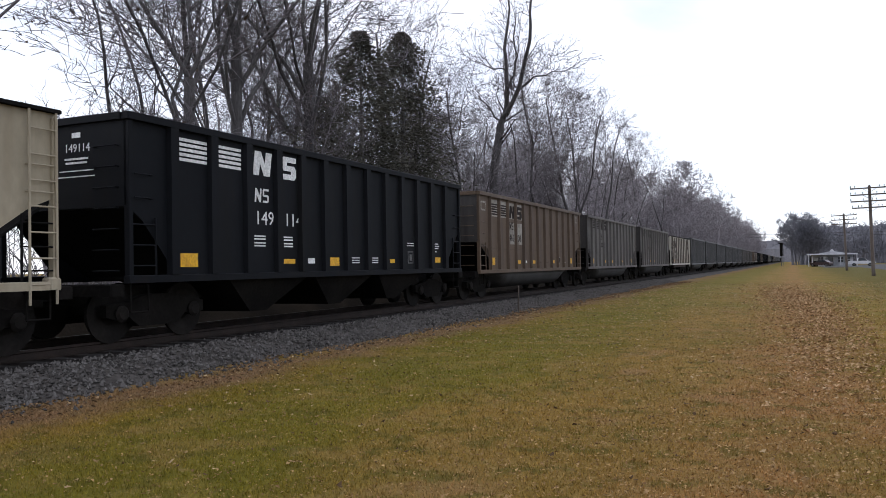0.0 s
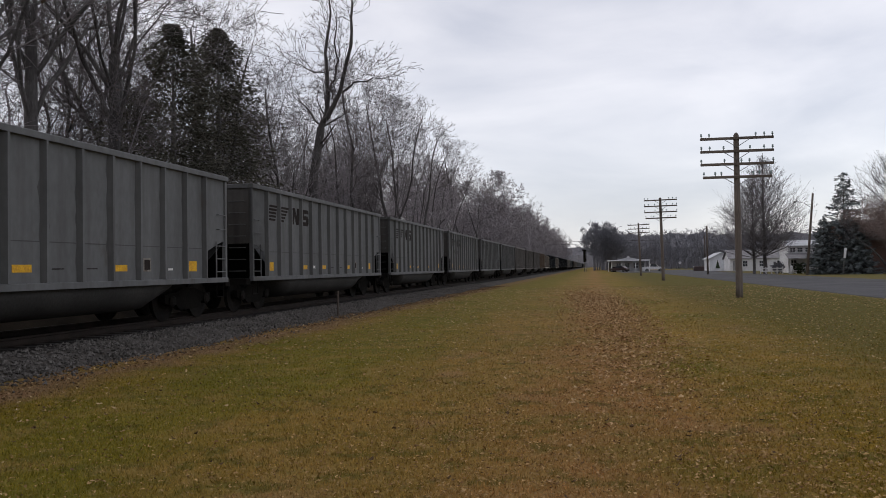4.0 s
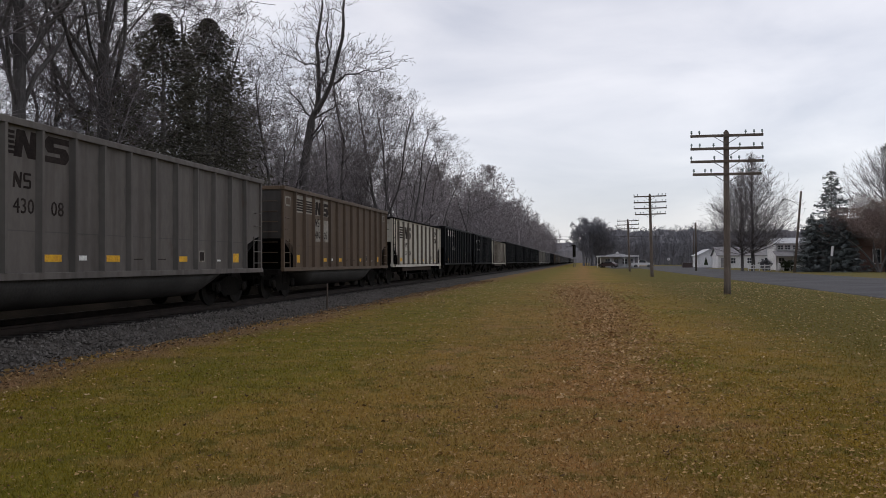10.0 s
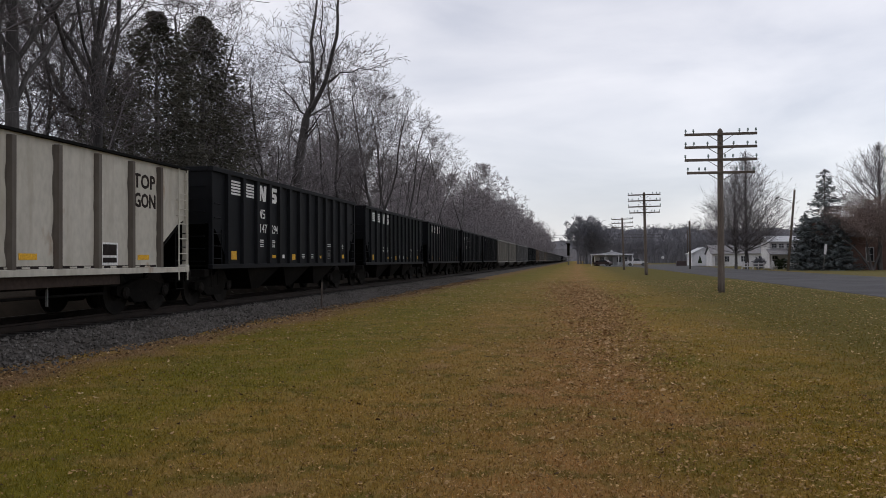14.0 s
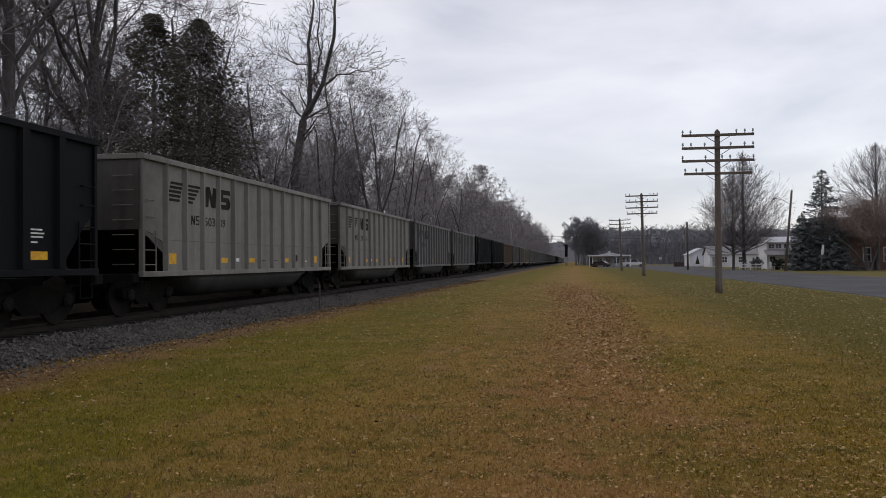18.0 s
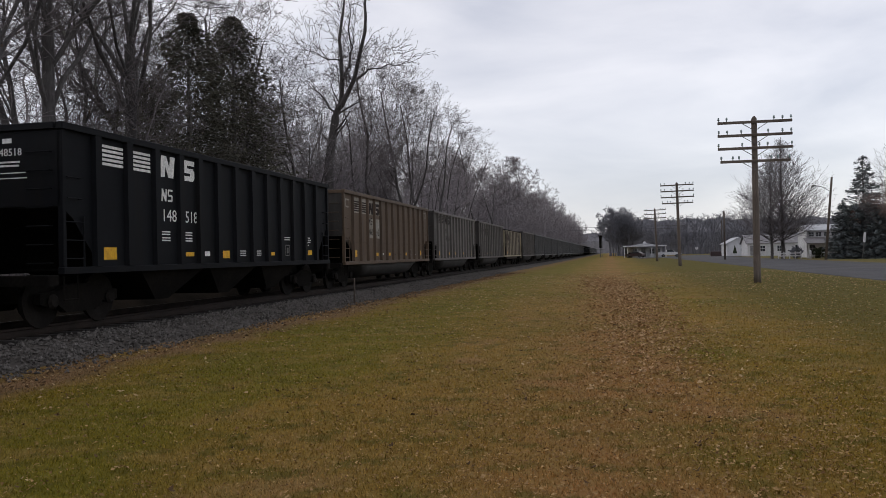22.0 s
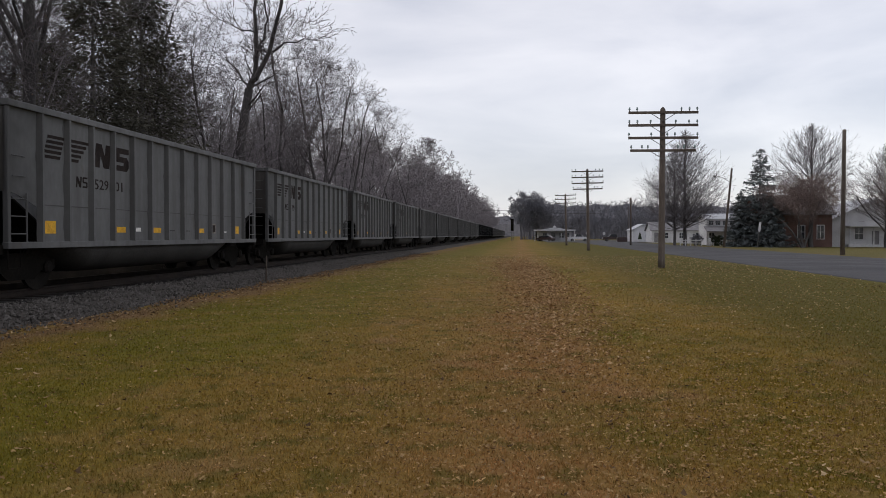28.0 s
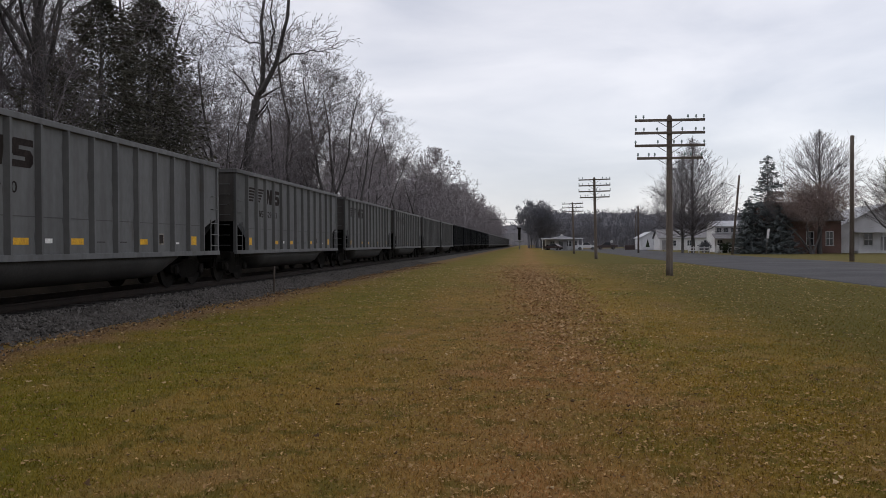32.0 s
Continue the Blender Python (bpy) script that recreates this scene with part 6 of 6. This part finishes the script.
def oak(x, y, z, r, h, seed, label, n=5200):
    t = thing("tree", label, "tree", "trees of the village", pose(x, y, 0))
    segs = grow(seed, h, 0.2, ((0, 0), (0.35, 0), (-0.35, 0.1)), 0.42, 4, 0.014, busy=0.9, width=0.52)
    part("trunk", tubes(segs[segs[:, 6] > 0.045]), M["bark"], t, smooth=True)
    part("branches", tubes(segs[segs[:, 6] <= 0.045]), M["twig"], t)
    g = leafy("crown", "", x, y, z, r, r, (h - z) * 0.56, n, "dry_leaf", seed, 0.06)
    part("crown", moved(g, 0, 0, z + (h - z) * 0.5), M["dry_leaf"], t, "sparse reddish brown leaves")
    return t


oak(37.0, 109.0, 3.9, 5.4, 9.4, 301, "low spreading oak that keeps its reddish brown dry leaves", 52000)
oak(47.0, 105.0, 2.6, 4.0, 11.0, 305, "oak that keeps a few reddish brown leaves", 11000)


def spruce(label, seed, height, reach, m, tiers, bare=0.04):
    """A spruce with tiers of drooping boughs that show gaps of sky between them, each hung with needle sprays."""
    t = thing("spruce_tree", label, "tree", "trees of the village", m)
    part("trunk", rod((0, 0, -0.1), (0, 0, height * 0.98), 0.018 * height, 0.02, 8), M["bark"], t, smooth=True)
    rng = random.Random(seed)
    v, f, bs = [], [], []
    for k in range(tiers):
        u = bare + (0.97 - bare) * k / (tiers - 1)
        n = int(5 + 7 * (1 - u))
        for i in range(n):
            a = 2 * math.pi * (i + rng.random() * 0.7) / n + k
            L = (reach * (1 - u) ** 0.68 + 0.2) * rng.uniform(0.66, 1.1)
            z = height * u + rng.uniform(-0.24, 0.24)
            way = Vector((math.cos(a), math.sin(a), 0))
            side = Vector((-math.sin(a), math.cos(a), 0))
            tip = way * L + Vector((0, 0, z - 0.10 * L + 0.06 * L * u))
            bs.append((0, 0, z, *tip, 0.03, 0.008))
            for j in range(int(8 + 30 * L)):
                w = rng.random() ** 0.7
                c = way * (L * w) + side * (rng.gauss(0, 0.16) * L * (1.1 - w)) + Vector((0, 0, z - 0.26 * L * math.sin(w * 2.2) - abs(rng.gauss(0, 0.16))))
                d = (way + side * rng.gauss(0, 0.7) + Vector((0, 0, rng.uniform(-0.8, 0.1)))).normalized() * rng.uniform(0.12, 0.30)
                e = d.cross(Vector((rng.gauss(0, 0.4), rng.gauss(0, 0.4), 1))).normalized() * 0.07
                o = len(v)
                v += [tuple(c - d), tuple(c + e), tuple(c + d), tuple(c - e)]
                f.append((o, o + 1, o + 2, o + 3))
    part("branch_frame", tubes(np.array(bs)), M["bark"], t)
    part("crown", (v, f), M["blue_needle"], t)
    return t


spruce("tall blue-green spruce with tiers of drooping boughs near the brick house", 41, 13.9, 5.0, pose(33.0, 114.5, 0), 22)
spruce("short dense dark spruce near the brick house", 43, 7.8, 2.8, pose(29.9, 112.5, 0), 20, 0.02)
spruce("short dense dark spruce near the brick house", 47, 7.0, 2.9, pose(33.4, 110.5, 0), 20, 0.02)
hg = leafy("hedge", "", 0, 0, 0, 1.0, 0.7, 0.75, 2600, "hedge", 11, 0.12)
solid("bush", moved(hg, 29.6, 124.5, 0.75), M["hedge"], "rounded dark clipped bush by the fence", "bush")
hg = leafy("hedge", "", 0, 0, 0, 0.9, 0.7, 0.9, 1500, "hedge", 12, 0.12)
solid("bush", moved(hg, 27.0, 126.5, 0.85), M["far_haze_twig"], "pale bare twiggy shrub by the fence", "bush")


# ---- undergrowth, fallen leaves, grass, stones ----
def undergrowth():
    rng = np.random.default_rng(5)
    n = 2600
    y = 4 + 150 * rng.random(n) ** 1.3
    x = -15.8 - 16 * rng.random(n)
    h = 1.2 + 3.2 * rng.random(n)
    lean = rng.normal(0, 0.35, (n, 2))
    p = np.stack([x, y, np.zeros(n)], 1)
    q = p + np.stack([lean[:, 0] * h * 0.5, lean[:, 1] * h * 0.5, h * 0.5], 1)
    e = q + np.stack([lean[:, 0] * h * 0.9, lean[:, 1] * h * 0.9, h * 0.5], 1)
    s1 = np.concatenate([p, q, np.full((n, 1), 0.022), np.full((n, 1), 0.016)], 1)
    s2 = np.concatenate([q, e, np.full((n, 1), 0.016), np.full((n, 1), 0.008)], 1)
    e2 = q + np.stack([-lean[:, 1] * h * 0.8, lean[:, 0] * h * 0.8, h * 0.4], 1)
    s3 = np.concatenate([q, e2, np.full((n, 1), 0.013), np.full((n, 1), 0.007)], 1)
    solid("undergrowth", tubes(np.concatenate([s1, s2, s3])), M["twig"], "tangled bare brush along the wood's edge", "brush", "stuff")


undergrowth()


def scatter_quads(n, seed, x, y, z, size, bend):
    """Small folded leaves at the places given."""
    rng = np.random.default_rng(seed)
    a = rng.random(n) * 2 * math.pi
    s = size * (0.6 + 0.8 * rng.random(n))
    d = np.stack([np.cos(a), np.sin(a), rng.normal(0, 0.22, n)], 1) * s[:, None]
    e = np.stack([-np.sin(a), np.cos(a), rng.normal(0, 0.15, n)], 1) * s[:, None] * 0.6
    c = np.stack([x, y, z], 1)
    up = np.array([0, 0, 1.0]) * (bend * s)[:, None]
    p = np.stack([c - d, c - e + up, c + d, c + e + up * rng.random((n, 1))], 1).reshape(-1, 3)
    p[:, 2] = np.maximum(p[:, 2], 0.004)
    f = []
    for i in range(n):
        f += [(4 * i, 4 * i + 1, 4 * i + 2), (4 * i, 4 * i + 2, 4 * i + 3)]
    return p.tolist(), f


def curled(n, seed, x, y, z, size):
    """Whole leaves with a bent rib, a lobed outline and tips that curl off the grass."""
    rng = np.random.default_rng(seed)
    a = rng.random(n) * 2 * math.pi
    d = np.stack([np.cos(a), np.sin(a), np.zeros(n)], 1)
    e = np.stack([-np.sin(a), np.cos(a), np.zeros(n)], 1)
    c = np.stack([x, y, z], 1)
    rows = []
    for u, half in ((-1.0, 0.10), (-0.35, 0.62), (0.0, 0.34), (0.4, 0.52), (1.0, 0.06)):
        lift = (np.abs(u) ** 1.5 * 0.9 * rng.random(n) + 0.15 * rng.random(n)) * size
        mid = c + d * (u * size)[:, None] + e * (rng.normal(0, 0.12, n) * size)[:, None]
        for side in (-1, 1):
            q = mid + e * (side * half * size * (0.5 + 0.7 * rng.random(n)))[:, None]
            q[:, 2] += lift + 0.7 * half * size * rng.random(n)
            rows.append(q)
    p = np.stack(rows, 1).reshape(-1, 3)
    f = []
    for i in range(n):
        o = 10 * i
        f += [(o + k, o + k + 1, o + k + 3, o + k + 2) for k in (0, 2, 4, 6)]
    return p.tolist(), f


def patchy(rng, n, lo, hi, reach, share):
    """Places on the lawn that gather in loose patches."""
    y = lo + (hi - lo) * rng.random(n) ** 1.25
    x = -8.2 + 20.0 * rng.random(n)
    grain = np.array([noise.noise(Vector((a * reach, b * reach * 0.6, 3.3))) for a, b in zip(x.tolist(), y.tolist())])
    keep = grain + rng.normal(0, 0.35, n) > share
    return x[keep], y[keep]


def leaves():
    rng = np.random.default_rng(17)
    n = 42000
    y = 3.2 + np.minimum(rng.exponential(11.0, n), 70 * rng.random(n))
    x = np.where(rng.random(n) < 0.42, rng.normal(0.1, 0.9 + 8.0 / (y + 4), n), rng.uniform(-7.9, 11.8, n))
    z = 0.016 + 0.026 * rng.random(n)
    size = 0.007 + 0.010 * rng.random(n) ** 2.6 + 0.00035 * y
    solid("fallen_leaves", scatter_quads(n, 3, x, y, z, size, 0.5), M["leaf"], "dry brown and tan fallen leaves on the lawn", "leaves", "stuff")
    # whole curled leaves, in loose patches
    x, y = patchy(rng, 11000, 3.6, 60.0, 0.30, 0.12)
    size = 0.014 + 0.026 * rng.random(len(x)) ** 2 + 0.0006 * y
    solid("curled_leaves", curled(len(x), 5, x, y, 0.020 + 0.022 * rng.random(len(x)), size), M["pale_leaf"], "whole curled tan leaves scattered over the lawn", "leaves", "stuff")
    x, y = patchy(rng, 6500, 13.0, 60.0, 0.22, 0.2)
    size = 0.020 + 0.020 * rng.random(len(x)) ** 2 + 0.0005 * y
    solid("far_leaves", curled(len(x), 8, x, y, 0.022 + 0.02 * rng.random(len(x)), size), M["pale_leaf"], "pale tan leaves strewn farther along the lawn", "leaves", "stuff")
    x, y = patchy(rng, 5200, 3.6, 40.0, 0.5, 0.10)
    size = 0.016 + 0.020 * rng.random(len(x)) ** 2 + 0.0003 * y
    solid("dark_leaves", curled(len(x), 6, x, y, 0.020 + 0.022 * rng.random(len(x)), size), M["dark_leaf"], "dark brown curled leaves in the grass", "leaves", "stuff")
    # thicker scatter on the near part of the lawn
    n = 5200
    y = 4.2 + rng.gamma(2.2, 1.9, n)
    x = rng.normal(2.0, 2.4, n) - 0.1 * (y - 6)
    size = 0.011 + 0.014 * rng.random(n) ** 1.8
    solid("near_leaves", curled(n, 15, x, y, 0.024 + 0.022 * rng.random(n), size), M["leaf"], "curled brown and tan leaves strewn thickly over the lawn", "leaves", "stuff")
    # a drift of orange-brown leaves that runs along the lawn
    n = 7400
    y = 8 + 32 * rng.random(n) ** 1.1 + rng.exponential(5.0, n)
    x = np.interp(y, [8, 11, 19, 30, 48, 60], [0.35, 0.45, 0.7, 0.5, -0.55, -1.0]) + rng.normal(0, 0.5, n) * (0.8 + 0.02 * y)
    size = 0.014 + 0.018 * rng.random(n) ** 2 + 0.0006 * y
    solid("leaf_drift", scatter_quads(n, 9, x, y, 0.012 + 0.03 * rng.random(n), size, 0.7), M["drift_leaf"], "drift of orange-brown fallen leaves along the lawn", "leaves", "stuff")
    # leaves and twigs caught in the dirt along the stones
    n = 4200
    y = 6 + 60 * rng.random(n) ** 1.4
    x = -8.4 + np.abs(rng.normal(0, 0.55, n)) + 0.5 * np.sin(y * 0.9) * rng.random(n)
    size = 0.012 + 0.014 * rng.random(n) + 0.0004 * y
    solid("edge_leaves", scatter_quads(n, 12, x, y, 0.014 + 0.03 * rng.random(n), size, 0.7), M["litter"], "brown leaves and litter caught along the edge of the stones", "leaves", "stuff")


leaves()


def grass():
    rng = np.random.default_rng(23)
    n, near = 380000, 190000
    y = np.concatenate([2.6 + rng.gamma(2.0, 2.1, near), 3.0 + np.minimum(rng.exponential(9.0, n - near), 60)])
    x = np.concatenate([-8.2 + 15.0 * rng.random(near), -8.4 + 20.0 * rng.random(n - near)])
    a = rng.random(n) * 2 * math.pi
    w = 0.0020 + 0.002 * rng.random(n) + y * 0.00028
    h = 0.016 + 0.030 * rng.random(n) ** 1.6
    c = np.stack([x, y, np.full(n, -0.004)], 1)
    d = np.stack([np.cos(a) * w, np.sin(a) * w, np.zeros(n)], 1)
    t = np.stack([rng.normal(0, 0.016, n), rng.normal(0, 0.016, n), h], 1)
    p = np.stack([c - d, c + d, c + t], 1).reshape(-1, 3)
    f = np.arange(3 * n).reshape(-1, 3).tolist()
    solid("grass", (p.tolist(), f), M["blade"], "short olive and straw grass blades", "grass", "stuff")


grass()


def stones():
    rng = np.random.default_rng(31)
    n = 15000
    y = 5 + 62 * rng.random(n) ** 1.5
    u = rng.random(n)
    x = TRACK + 1.3 + 1.95 * u + rng.normal(0, 0.12, n) + 0.8 * (rng.random(n) < 0.14) * rng.random(n) ** 2
    zz = np.where(x < TRACK + 1.75, 0.22, np.interp(x, [TRACK + 1.75, TRACK + 2.3, TRACK + 3.25], [0.22, 0.14, -0.03])) + 0.0
    s = 0.016 + 0.026 * rng.random(n) ** 1.5
    base = np.array([(1, 0, 0), (-1, 0, 0), (0, 1, 0), (0, -1, 0), (0, 0, 1), (0, 0, -1)], float)
    pts = base[None] * (s[:, None, None] * (0.7 + 0.7 * rng.random((n, 6, 1)))) + rng.normal(0, 0.006, (n, 6, 3))
    ang = rng.random(n) * 6.28
    c, sn = np.cos(ang)[:, None], np.sin(ang)[:, None]
    px, py = pts[:, :, 0] * c - pts[:, :, 1] * sn, pts[:, :, 0] * sn + pts[:, :, 1] * c
    pts = np.stack([px + x[:, None], py + y[:, None], pts[:, :, 2] + (np.maximum(zz, 0) + 0.012)[:, None]], 2).reshape(-1, 3)
    tri = ((0, 2, 4), (2, 1, 4), (1, 3, 4), (3, 0, 4), (2, 0, 5), (1, 2, 5), (3, 1, 5), (0, 3, 5))
    f = [(6 * i + a, 6 * i + b, 6 * i + d) for i in range(n) for a, b, d in tri]
    solid("ballast_stones", (pts.tolist(), f), M["stone"], "loose grey crushed stones on the track bed", "ballast", "stuff")


stones()


def ties():
    me = mesh_of("tie", cbox(-1.3, 1.3, -0.115, 0.115, -0.17, 0.0, 0.02), M["tie"])
    bed = bpy.data.objects["track_bed"]
    for i in range(240):
        ob = new("tie", me)
        ob.parent = bed
        ob.matrix_basis = pose(TRACK, -20 + 0.53 * i, 0.255)


ties()


# ---- what moves: the train rolls past at an even speed ----
def motions():
    walk(ROLLING, [(0.0, pose(38.0, 207.0, 0.03, 0, 0, 180)), (25.3, pose(38.0, 207.0, 0.03, 0, 0, 180)), (26.6, pose(32.5, 207.0, 0.03, 0, 0, 180)), (28.0, pose(23.5, 207.0, 0.03, 0, 0, 180)), (29.0, pose(21.5, 207.0, 0.03, 0, 0, 180)), (30.0, pose(20.4, 207.0, 0.03, 0, 0, 180)), (31.0, pose(19.95, 207.0, 0.03, 0, 0, 180)), (32.0, pose(19.95, 207.0, 0.03, 0, 0, 180))])
    for car, y, *rest in TRAIN:
        walk(car, [(0.0, pose(TRACK, y, RAIL)), (16.0, pose(TRACK, y - SPEED * 16, RAIL)), (32.0, pose(TRACK, y - SPEED * 32, RAIL))])


motions()
